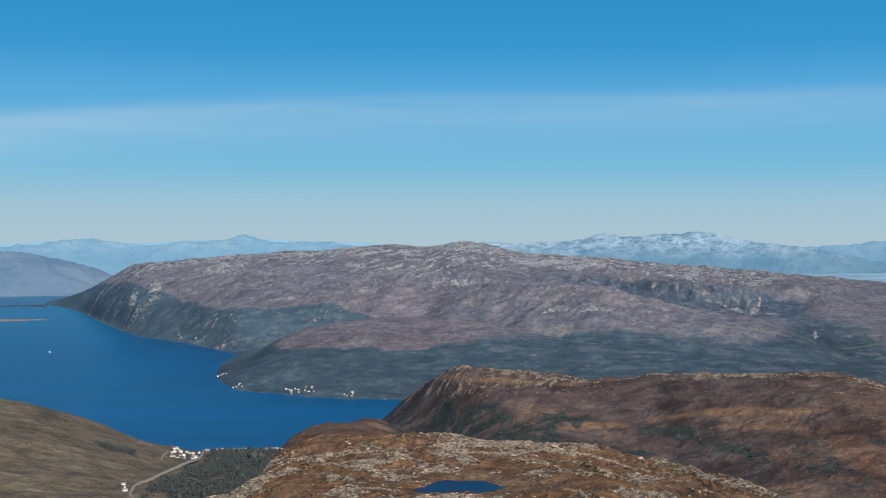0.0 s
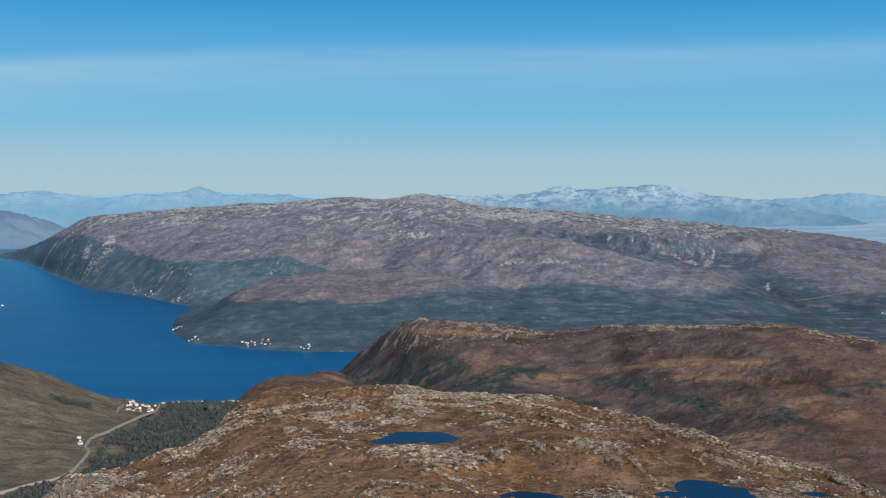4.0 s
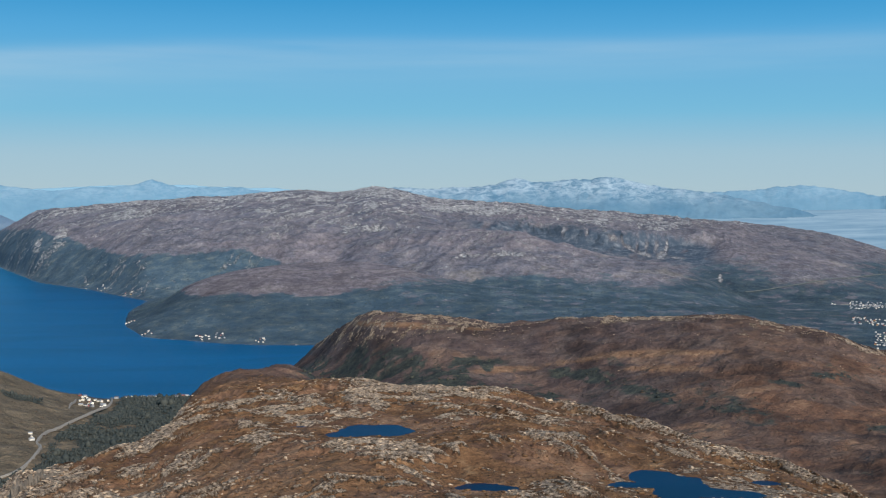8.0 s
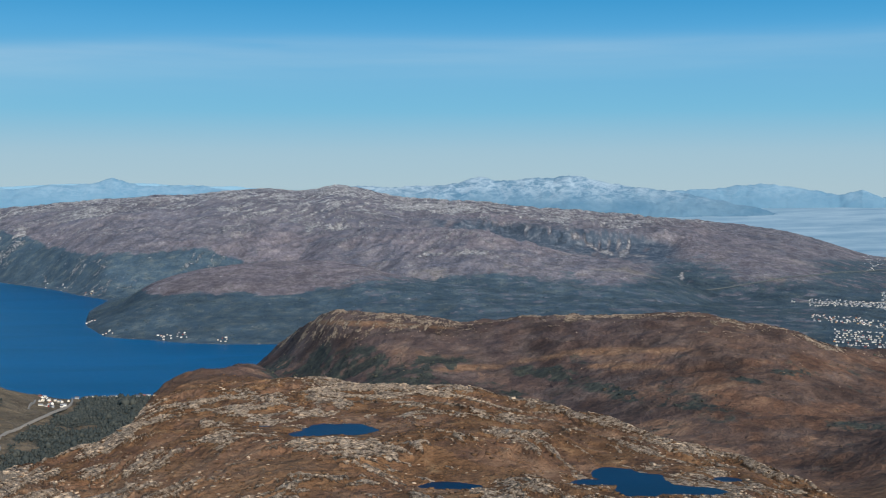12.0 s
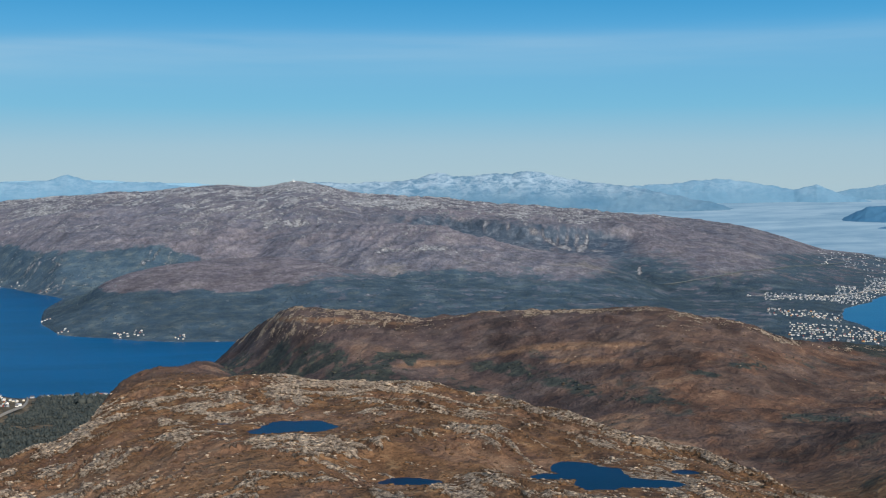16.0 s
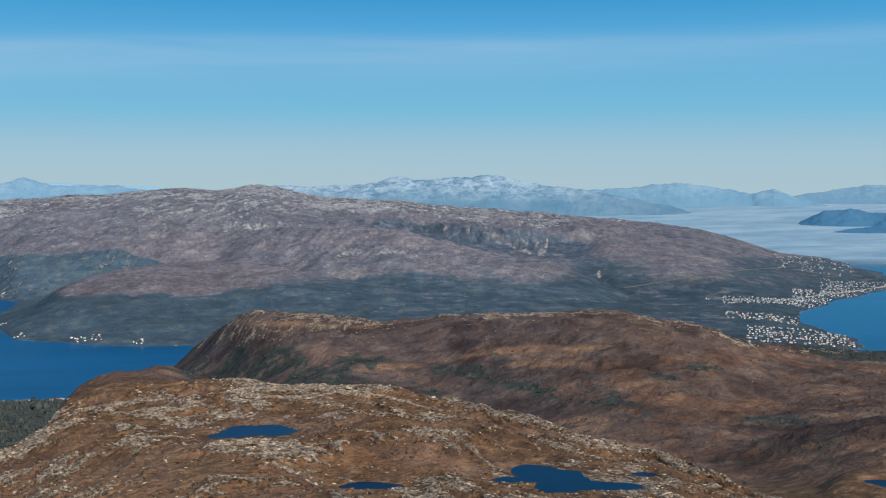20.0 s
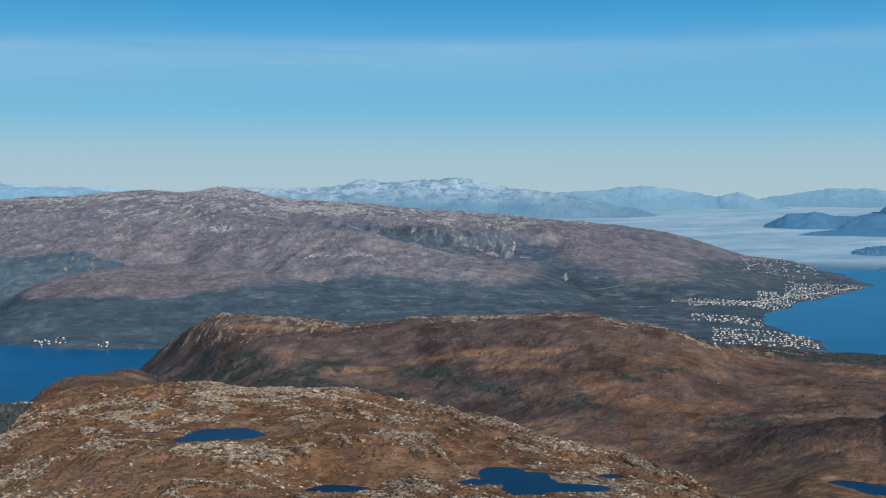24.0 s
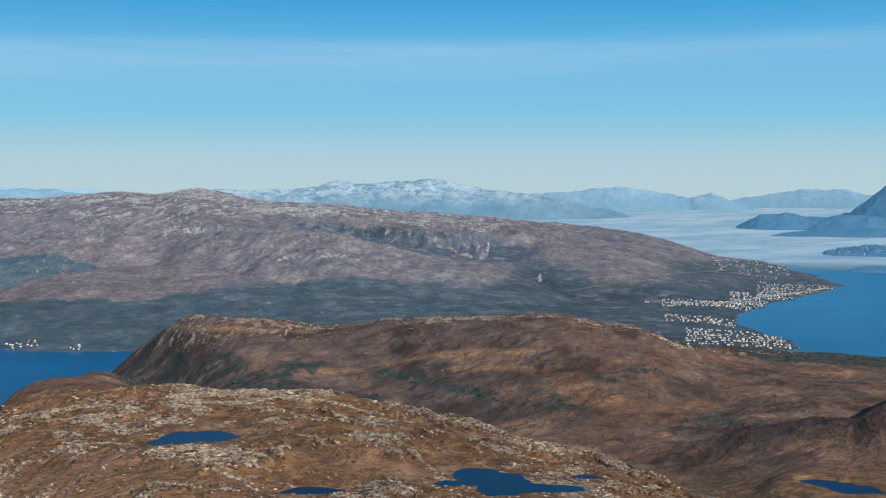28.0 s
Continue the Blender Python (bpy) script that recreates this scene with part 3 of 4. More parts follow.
    rust = np.maximum(rust, hill * (0.25 + 0.6 * step(11, 19, AZ) * lower) * share(drift2, MID > 0.5, 0.35, 0.85))
    maroon = np.maximum(maroon, 0.55 * hill * share(drift2 - drift, MID > 0.5, 0.05, 0.10) * share(-drift, MID > 0.5, 0.66, 0.96))
    for az, s, wide, deep, tilt in ((10.6, .1425, 1.7, .0030, -.0028), (13.3, .1365, 2.4, .0032, -.0012), (16.0, .1340, 2.0, .0026, -.0004), (14.6, .1478, 2.2, .0026, -.0004), (7.4, .1505, 1.6, .0026, -.001), (3.0, .1145, 3.2, .0022, .0008)):
        patch = hill * lens(az, s, wide, deep, tilt, 0.6)
        straw, rust, maroon = np.maximum(straw, 0.62 * patch), np.maximum(rust, 0.9 * patch), maroon * (1 - patch)
    wood = 0.85 * hill * step(-0.006, 0.007, slant - line((-4, .158), (-1.4, .142), (0.8, .133), (2.4, .133), (6.4, .144), (9, .155), (11, .19), (14, .26)) + 0.007 * n1) * (1 - step(9, 12, AZ)) * step(-0.5, 0.2, n1 + 0.7 * n2)
    for az, s, wide, deep, tilt in ((10.9, .1540, 2.2, .0068, .0022), (13.0, .1640, 1.9, .0070, .003), (14.9, .1735, 1.8, .0060, .003), (17.2, .1790, 2.2, .0048, .001), (20.0, .1560, 1.2, .0026, .001), (22.4, .1490, 1.0, .0022, 0)):
        wood = np.maximum(wood, 0.9 * hill * lens(az, s, wide, deep, tilt, 0.8) * step(-0.95, -0.15, n4 + n2))
    wood = np.maximum(wood, 0.42 * hill * share(fbm(X, Y, 40, 5, 107, 0.6) + 0.3 * n4, MID > 0.5, 0.70, 0.95) * lower)
    wood = np.maximum(wood, 0.9 * MID * step(25, 27.5, AZ) * (1 - step(0.002, 0.010, slant - line((24, .126), (27, .130), (33, .134)) + 0.004 * n1)))
    ridge = step(24, 27, AZ) * np.exp(-(((R - 628) / 26) ** 4)) * MID
    maroon = np.maximum(maroon, 0.9 * ridge * step(-0.5, 0.2, n1 + n4))
    # the ridge's left-facing side: maroon scrub with its shade painted in
    maroon = np.maximum(maroon, 0.95 * hill * lens(32.6, .184, 2.2, .012, -.003, 0.6))
    for az, s, wide, deep, tilt in ((27.6, .2005, 3.0, .0035, -.0016), (24.0, .197, 1.2, .006, 0), (29.8, .192, 1.6, .003, -.002)):
        maroon = np.maximum(maroon, 0.8 * hill * lens(az, s, wide, deep, tilt, 0.9))
    wood = np.maximum(wood, 0.8 * hill * lens(25.0, .1895, 2.2, .0035, -.0004, 0.9) * step(-0.5, 0.2, n4 + n2))
    # ---- the valley: birch wood below the road, pasture above it, a hayfield
    lane = np.interp(R, (600, 628, 656, 698, 743, 756, 800, 851, 890, 944, 1043), (-23, -19, -16.68, -14.9, -14.4, -14.6, -14.15, -13.08, -12.37, -11.67, -11.28))
    timber = 27 + 14 * n3
    wood = np.maximum(wood, MID * (1 - step(-2, 12, Z - timber)) * step(0.15, 0.8, AZ - lane + 0.5 * n1) * (1 - step(-4.5, -3.5, AZ)) * step(-0.95, -0.5, n1))
    rust = np.maximum(rust, 0.45 * MID * step(-9.5, -7.5, AZ) * (1 - step(-3, -1, AZ)) * (1 - step(760, 800, R)))
    straw = np.maximum(straw, 0.45 * west * share(drift + 0.4 * n3, MID > 0.5, 0.55, 0.95))
    rust = np.maximum(rust, 0.55 * west * share(drift2, MID > 0.5, 0.40, 0.9))
    wood = np.maximum(wood, 0.8 * west * np.maximum(np.exp(-(((AZ + 15.2) / 1.0) ** 4) - ((R - 922) / 16) ** 4), 0.25 * share(-drift2 + 0.3 * n4, MID > 0.5, 0.80, 0.98)))
    field = np.exp(-(((AZ + 13.2 + 0.2 * n2) / 0.55) ** 4) - ((R - 757 + 6 * n1) / 21) ** 4)
    straw, rust, wood = np.maximum(straw, 0.6 * field), np.maximum(rust, field), wood * (1 - field)
    # ---- the big island: woods below, brown heath over them, bare rock along the top
    main_line = line((-21, .046), (-17.7, .0424), (-16.2, .0345), (-14.9, .030), (-13.6, .037), (-12.4, .0458), (-10.7, .0539), (-8.6, .0542), (-6.7, .0505), (-5.2, .0515), (-3.4, .062), (-1, .064), (3.5, .0735), (6.3, .072), (9.4, .069), (11.8, .075),
                     (14.3, .080), (15.8, .066), (16.6, .0615), (18.5, .063), (20.0, .072), (22, .070), (24, .073), (26, .077), (30, .080))
    arm_line = line((-12, .06), (-9, .07), (-8.2, .081), (-7.6, .0855), (-5.8, .0854), (-3.8, .0862), (-2.1, .0895), (-.84, .0872), (.4, .082), (3.5, .0761), (6.3, .072), (9.4, .069), (11.8, .075), (14.3, .083), (18, .08), (22, .088), (30, .094))
    east = step(-1, 4, AZ)
    lanes = fbm(0.8 * X + 0.6 * Y, (0.8 * Y - 0.6 * X) * 3.2, 90, 5, 127, 0.65)
    into = slant - np.where(WHICH == 1, arm_line, main_line) + (0.0024 + 0.0050 * step(-1, 5, AZ)) * (n3 + 0.8 * n1 + 0.5 * n4 + 0.5 * lanes)
    belt = (step(-0.0022, 0.0022, into) * (1 - east) + step(-0.007, 0.010, into) * east) * (1 - (0.15 + 0.30 * east + 0.15 * step(15, 21, AZ)) * step(-0.3, 0.7, 0.5 * n1 + 0.7 * n4 + 0.7 * lanes))
    belt = np.maximum(belt, 0.8 * step(22, 24, AZ) * step(0.054, 0.060, slant) * step(-0.9, 0.0, n1 + n4))
    wood = np.where(ISLE > 0.01, np.maximum(wood, ISLE * belt), wood)
    high = 1 - step(0.010, 0.046, slant)
    veins = STREAK + 0.8 * fbm(X, Y, 170, 4, 91, 0.6) + 0.35 * n2
    rock = np.maximum(rock, ISLE * (1 - belt) * (0.42 + 0.50 * high) * share(veins + 0.45 * high + 0.5 * n4, (ISLE > 0.5) & (R < 3300), 0.55, 0.97) * (1 - 0.5 * step(17, 20, AZ)))
    rock = np.maximum(rock, 0.5 * ISLE * step(1.35, 1.9, veins) * belt * (AZ < -3) * (WHICH == 0))
    top = np.interp(AZ, *np.array(ISLAND).T)
    rock = np.maximum(rock, 0.7 * ISLE * (1 - step(0.002, 0.0075, slant - top + 0.0015 * n1)) * step(-0.55, 0.25, n1 + 0.8 * n4) * step(-13.5, -12, AZ) * (1 - 0.6 * step(15, 18, AZ)))
    for az, s, wide, deep, tilt in ((0.9, .0035, 1.5, .0035, .001), (4.3, .0165, 1.3, .0038, .001), (6.6, .0185, 1.2, .0035, .0008), (11.4, .0275, .8, .0035, 0), (14.3, .031, .9, .004, 0), (0.6, .031, 1.1, .006, -.002), (-9.9, .018, .9, .003, -.001), (-12.9, .0195, .9, .002, -.001),
                                   (-13.4, .038, .35, .008, -.012), (-14.4, .045, .25, .006, -.012), (5.5, .055, 1.0, .004, 0), (7.3, .0545, .8, .0035, 0)):
        rock = np.maximum(rock, 0.85 * ISLE * lens(az, s, wide, deep, tilt, 1.2) * step(-0.3, 0.35, STREAK + 0.8 * n2))
    rust = np.maximum(rust, ISLE * (1 - belt) * np.maximum(0.8 * (WHICH == 1) + 0.5 * step(0.022, 0.045, slant) * step(-0.35, 0.35, n3 + 0.6 * n1) * (WHICH != 1), 0.5 * step(3, 8, AZ) * step(-0.4, 0.4, n3 + n1)))
    straw = np.maximum(straw, 0.6 * ISLE * share(fbm(X, Y, 75, 5, 121, 0.6), ISLE > 0.5, 0.86, 0.99) * east * step(0.05, 0.062, slant))
    # the cliff, its shade painted as a dark blue band, with scree fans at its foot
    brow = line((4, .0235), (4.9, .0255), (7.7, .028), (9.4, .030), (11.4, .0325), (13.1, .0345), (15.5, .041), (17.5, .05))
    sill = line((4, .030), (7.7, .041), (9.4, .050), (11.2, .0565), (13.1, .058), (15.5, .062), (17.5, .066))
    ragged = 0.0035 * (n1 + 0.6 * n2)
    scarp_shade = ISLE * (WHICH == 0) * step(4.3, 6.5, AZ) * (1 - step(16.2, 17.6, AZ)) * step(-0.0015, 0.0025, slant - brow + ragged) * (1 - step(-0.004, 0.003, slant - sill + ragged)) * step(-0.75, -0.1, n1 + 0.5 * STREAK)
    for az, s, wide, deep, tilt in ((12.9, .0480, .50, .0020, .010), (13.7, .0540, .40, .0020, .004), (14.5, .0555, .38, .0040, -.004), (15.2, .0565, .50, .0014, 0), (14.25, .0470, .16, .0060, -.02), (13.8, .0465, .12, .0060, -.02), (14.7, .0480, .12, .0060, -.02), (13.35, .0470, .10, .0050, -.02), (11.0, .0370, .12, .0040, -.02), (9.9, .0350, .10, .0035, -.02), (17.2, .0735, .13, .0034, 0), (12.3, .041, .35, .003, .004)):
        fan = ISLE * lens(az, s, wide, deep, tilt, 0.5)
        rock, scarp_shade, wood = np.maximum(rock, 0.85 * fan), scarp_shade * (1 - fan), wood * (1 - fan)
    # shingle along the shores
    rock = np.maximum(rock, 0.9 * (R > 700) * (R < 1300) * (1 - step(0.3, 1.0, Z)) + 0.45 * (R > 1300) * (R < 3000) * (1 - step(0.1, 0.35, Z)))
    # ---- the outcrop at the plateau's corner, its shaded faces painted dark
    outcrop = np.exp(-((((AZ + 15.3) * 7.3) / 6) ** 2) - ((R - 420) / 8) ** 2)
    maroon, rock = np.maximum(maroon, 0.95 * step(0.15, 0.4, outcrop)), np.where(outcrop > 0.2, 0.75 + 0.3 * n2, rock)
    moor = np.clip(MID * step(-7, -2, AZ) + 0.35 * MID, 0, 1) * (1 - 0.25 * step(13, 19, AZ))
    # beyond the fjord the haze-tinted palette takes over
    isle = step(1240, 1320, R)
    # the last belt term brightens the far left woods, painted haze
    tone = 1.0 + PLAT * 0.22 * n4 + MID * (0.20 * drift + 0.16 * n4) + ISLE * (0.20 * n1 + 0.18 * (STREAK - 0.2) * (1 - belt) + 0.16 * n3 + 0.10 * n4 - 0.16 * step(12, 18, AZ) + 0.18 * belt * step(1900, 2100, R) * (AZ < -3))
    clip = {"rock": rock, "wood": wood, "rust": rust, "straw": straw, "maroon": maroon, "olive": 0.85 * west, "scarp_shade": scarp_shade, "moor": moor, "isle": isle}
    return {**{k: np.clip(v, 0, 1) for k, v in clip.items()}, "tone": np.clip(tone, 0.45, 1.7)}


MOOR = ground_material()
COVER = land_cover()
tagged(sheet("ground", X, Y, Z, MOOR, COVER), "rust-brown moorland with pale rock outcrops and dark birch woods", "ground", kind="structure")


def polar_sheet(name, az, r, height, material, attributes=None):
    A, RR = np.meshgrid(np.asarray(az, float), np.asarray(r, float), indexing="ij")
    x, y = RR * np.sin(np.radians(A)), RR * np.cos(np.radians(A))
    z = height(A, RR, x, y) if callable(height) else np.full_like(x, height)
    return sheet(name, x, y, z, material, attributes)


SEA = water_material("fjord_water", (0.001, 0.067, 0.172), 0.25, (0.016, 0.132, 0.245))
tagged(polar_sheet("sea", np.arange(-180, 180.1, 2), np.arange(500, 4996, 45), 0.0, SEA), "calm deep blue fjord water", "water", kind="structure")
TARN = water_material("tarn_water", (0.002, 0.017, 0.052), 0.6)
for level, *lobes in TARNS:
    spread = max(math.degrees(tw / tr) for _, tr, tw, td in lobes) * 1.42
    az = np.linspace(min(l[0] for l in lobes) - spread, max(l[0] for l in lobes) + spread, 90)
    A, B = np.meshgrid(az, np.arange(min(l[1] - 1.45 * l[3] for l in lobes), max(l[1] + 1.45 * l[3] for l in lobes), 0.5), indexing="ij")
    q = np.min([np.hypot(B * np.sin(np.radians(A - ta)) / tw, (B * np.cos(np.radians(A - ta)) - tr) / td) for ta, tr, tw, td in lobes], axis=0)
    ob = sheet("tarn", B * np.sin(np.radians(A)), B * np.cos(np.radians(A)), level - 6.0 * step(1.2, 1.4, q), TARN)
    tagged(ob, "small dark blue mountain tarn among rocks", "lake", "tarns on the plateau", "structure")


# ---- far land beyond the fjords ----
def far_land(name, label, crest, r0, r1, material, base=-4.0, rough=10.0, seed=1, kind="structure", category="mountain"):
    """A range of mountains: its crest line (azimuth, slope of the sight line) between two distances."""
    a = np.array(crest)[:, 0]
    az = np.arange(a[0], a[-1] + 0.01, 0.05)

    def height(A, RR, x, y):
        rc = 0.55 * r0 + 0.45 * r1
        top = H - rc * np.interp(A, *np.array(crest).T) + rough * 0.5 * fbm(A, RR * 0.011, 0.9, 5, seed + 40, 0.6)
        s = np.where(RR < rc, (RR - r0) / (rc - r0), (r1 - RR) / (r1 - rc))
        s = np.clip(s, 0, 1)
        ends = step(0, 1.0, A - a[0]) * step(0, 1.0, a[-1] - A) if category == "island" else 1
        z = base + (top - base) * (1 - (1 - s) ** 1.25) * ends
        return z + rough * (0.8 * fbm(A * 80 + 30 * fbm(A * 80, RR * 2, 150, 2, seed + 9), RR * 2.6 + A * 45, 170, 5, seed, 0.55) + 0.45 * ridged(A * 80 - RR * 1.2, RR * 1.8 + A * 30, 120, 4, seed, 0.55)) * s * (1.05 - s) * 3
    return tagged(polar_sheet(name, az, np.linspace(r0, r1, 90), height, material), label, category, kind=kind)


# haze is part of these colours, stronger on the fainter ranges
BLUE = far_material("hazy_fells", (0.072, 0.148, 0.212), (0.092, 0.170, 0.232), 0.12, 0.62)
HAZE_BLUE = far_material("hazy_faint_fells", (0.108, 0.198, 0.265), (0.125, 0.215, 0.28), 0.0, 0.75)
SNOWY = far_material("hazy_snowy_fells", (0.058, 0.122, 0.180), (0.090, 0.156, 0.208), 0.38, 0.5)
HAZE_SLATE = far_material("hazy_slopes", (0.030, 0.090, 0.158), (0.042, 0.108, 0.175), 0.0, 0.6)
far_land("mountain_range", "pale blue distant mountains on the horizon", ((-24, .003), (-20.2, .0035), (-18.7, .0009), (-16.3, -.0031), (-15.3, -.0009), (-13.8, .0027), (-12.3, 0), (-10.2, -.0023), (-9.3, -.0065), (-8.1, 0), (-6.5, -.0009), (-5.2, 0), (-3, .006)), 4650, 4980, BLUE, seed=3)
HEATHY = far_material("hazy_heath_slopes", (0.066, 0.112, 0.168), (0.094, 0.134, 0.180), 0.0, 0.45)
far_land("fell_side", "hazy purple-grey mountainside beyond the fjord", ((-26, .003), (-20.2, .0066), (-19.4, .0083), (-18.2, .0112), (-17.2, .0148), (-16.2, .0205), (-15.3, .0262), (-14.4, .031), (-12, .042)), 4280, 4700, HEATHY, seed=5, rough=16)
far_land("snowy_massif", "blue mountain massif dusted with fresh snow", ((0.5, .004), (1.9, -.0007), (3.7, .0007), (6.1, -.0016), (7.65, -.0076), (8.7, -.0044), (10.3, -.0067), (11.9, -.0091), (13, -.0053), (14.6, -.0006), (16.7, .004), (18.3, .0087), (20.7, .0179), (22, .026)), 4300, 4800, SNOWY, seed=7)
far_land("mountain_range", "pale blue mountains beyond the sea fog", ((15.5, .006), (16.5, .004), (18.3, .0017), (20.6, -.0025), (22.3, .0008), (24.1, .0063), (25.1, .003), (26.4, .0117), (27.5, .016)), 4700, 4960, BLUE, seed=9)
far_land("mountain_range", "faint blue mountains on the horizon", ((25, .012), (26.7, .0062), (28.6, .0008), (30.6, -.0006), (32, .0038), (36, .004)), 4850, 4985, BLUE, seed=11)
far_land("cone_mountain", "steep slate-blue mountain rising from the fog", ((30, .03), (30.6, .0248), (31.1, .0194), (32.2, .0038), (32.7, -.0028), (35, -.02), (39, .0)), 4450, 4750, HAZE_SLATE, seed=13)
far_land("wooded_island", "dark slate-blue wooded island in the fog", ((26, .0345), (26.3, .0289), (27.2, .0211), (28.4, .0183), (29.4, .0218), (31.1, .0194), (32.7, .0214), (38, .028)), 4000, 4350, HAZE_SLATE, seed=15)
far_land("low_island", "low dark island with a small town", ((29.6, .056), (30.2, .049), (31, .0455), (32.1, .044), (34, .042), (39, .05)), 3240, 3480, HAZE_SLATE, seed=17)

far_land("islet", "flat dark islet with quays and sheds", ((31.3, .0625), (31.7, .0605), (32.2, .0592), (33, .0588), (36, .060)), 2760, 2900, HAZE_SLATE, seed=27, rough=3)
far_land("wooded_island", "low dark wooded islet at the fog's edge", ((27.3, .0385), (27.9, .036), (28.6, .0338), (30, .031), (33, .030), (38, .034)), 3800, 4000, HAZE_SLATE, seed=19, rough=5)
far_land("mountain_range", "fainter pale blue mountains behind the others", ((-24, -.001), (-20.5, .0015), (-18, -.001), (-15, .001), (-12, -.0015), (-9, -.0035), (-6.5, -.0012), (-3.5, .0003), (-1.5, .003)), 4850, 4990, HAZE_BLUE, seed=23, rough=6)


def fog_material():
    """White fog, thick far out, thinning into wisps at its near edge."""
    n = Nodes("sea_fog", 1.0, 0.0)
    c = n.mix(n.ramp(n.noise(0.004, 7, 0.66, (1, 2.2, 1), 0.4), (0.34, 0.0), (0.66, 1.0)), (0.175, 0.290, 0.368), (0.312, 0.412, 0.470))
    thick = n.ramp(n.math("ADD", n.attr("thick"), n.math("MULTIPLY", n.math("SUBTRACT", n.noise(0.006, 6, 0.6, (1, 2, 1)), 0.5), 0.35)), (0.05, 0.0), (0.85, 1.0))
    n.link(thick, n.b.inputs["Alpha"])
    return n.done(c)


def fog_height(A, RR, x, y):
    top = H - RR * np.interp(RR, (2600, 2940, 3300, 3900, 4500, 4980), (.0693, .0612, .0512, .036, .022, .0125))
    return np.maximum(top, 0.25) + 1.8 * fbm(x, y, 260, 4, 33) * step(3000, 3300, RR)


FA, FR = np.meshgrid(np.arange(14, 42, 0.25), np.arange(2640, 4990, 14.0), indexing="ij")
tagged(polar_sheet("fog_bank", np.arange(14, 42, 0.25), np.arange(2640, 4990, 14.0), fog_height, fog_material(), {"thick": 0.30 * step(2640, 2950, FR) + 0.95 * step(2800, 3350, FR)}), "low white bank of sea fog over the sound", "fog", kind="stuff")


# ---- things: tools ----
def plain(name, colour, rough=0.8, vary=0.25, scale=1.2):
    """A weathered plain surface: tint varies from piece to piece and over each one."""
    n = Nodes(name, rough, 0.25)
    info = n.node("ShaderNodeObjectInfo")
    tint = n.math("ADD", n.math("MULTIPLY", info.outputs["Random"], vary), 1 - vary / 2)
    dirt = n.ramp(n.noise(scale, 5, 0.65), (0.3, 0.78), (0.7, 1.1))
    c = n.mix(1.0, n.mix(1.0, colour, tint, "MULTIPLY"), dirt, "MULTIPLY")
    return n.done(c)


def patchy(name, dark, light, rough=0.95, scale=1.5, island=0.7):
    """Foliage or stone: each separate piece has a tone of its own, with grain on it."""
    n = Nodes(name, rough, 0.1)
    f = n.math("ADD", n.math("MULTIPLY", n.geo.outputs["Random Per Island"], island), n.math("MULTIPLY", n.noise(scale, 5, 0.7), 1 - island))
    n.bump(n.noise(scale * 2.5, 5, 0.7), 0.6, 0.3)
    return n.done(n.ramp(f, (0.1, dark), (0.55, tuple(0.5 * (a + b) for a, b in zip(dark, light))), (0.95, light)))


def mesh_from(name, verts, faces, material, smooth=False):
    me = bpy.data.meshes.new(name)
    me.from_pydata([tuple(v) for v in verts], [], [tuple(int(i) for i in f) for f in faces])
    me.polygons.foreach_set("use_smooth", np.full(len(me.polygons), smooth))
    me.update()
    for m in material if isinstance(material, (list, tuple)) else [material]:
        me.materials.append(m)
    return me


def part(name, bm, material, parent, label=""):
    """Links a bmesh as one mesh object under a thing."""
    me = bpy.data.meshes.new(name)
    bm.to_mesh(me)
    bm.free()
    me.materials.append(material)
    ob = new(name, me)
    ob.parent = parent
    return tagged(ob, label)


def box(x, y, z, w, d, h):
    """A box with its base's centre at x, y, z."""
    bm = bmesh.new()
    bmesh.ops.create_cube(bm, size=1, matrix=Matrix.Translation((x, y, z + h / 2)) @ Matrix.Diagonal((w, d, h, 1)))
    return bm


def prism(outline, length, shift=(0, 0, 0)):
    """An outline in x and z, drawn out along y."""
    bm = bmesh.new()
    a = [bm.verts.new((x + shift[0], -length / 2 + shift[1], z + shift[2])) for x, z in outline]
    b = [bm.verts.new((x + shift[0], length / 2 + shift[1], z + shift[2])) for x, z in outline]
    n = len(a)
    bm.faces.new(a), bm.faces.new(b[::-1])
    for k in range(n):
        bm.faces.new((a[k], b[k], b[(k + 1) % n], a[(k + 1) % n]))
    bmesh.ops.recalc_face_normals(bm, faces=bm.faces)
    return bm


def ico(level, seed, lump):
    """Points and triangles of a lumpy ball."""
    bm = bmesh.new()
    bmesh.ops.create_icosphere(bm, subdivisions=level, radius=1)
    rnd = random.Random(seed)
    off = Vector((rnd.uniform(0, 50), rnd.uniform(0, 50), rnd.uniform(0, 50)))
    v = np.array([tuple(p.co * (1 + lump * noise.noise(p.co * 1.6 + off))) for p in bm.verts])
    f = np.array([[q.index for q in t.verts] for t in bm.faces])
    bm.free()
    return v, f


def heights(x, y):
    """Ground heights at many places."""
    az, r = np.degrees(np.arctan2(x, y)), np.hypot(x, y)
    i = np.clip(np.searchsorted(az_axis, az) - 1, 0, len(az_axis) - 2)
    j = np.clip(np.searchsorted(r_axis, r) - 1, 0, len(r_axis) - 2)
    u, v = (az - az_axis[i]) / (az_axis[i + 1] - az_axis[i]), (r - r_axis[j]) / (r_axis[j + 1] - r_axis[j])
    z = (1 - u) * ((1 - v) * Z[i, j] + v * Z[i, j + 1]) + u * ((1 - v) * Z[i + 1, j] + v * Z[i + 1, j + 1])
    return z, i, j


RNG = np.random.RandomState(11)


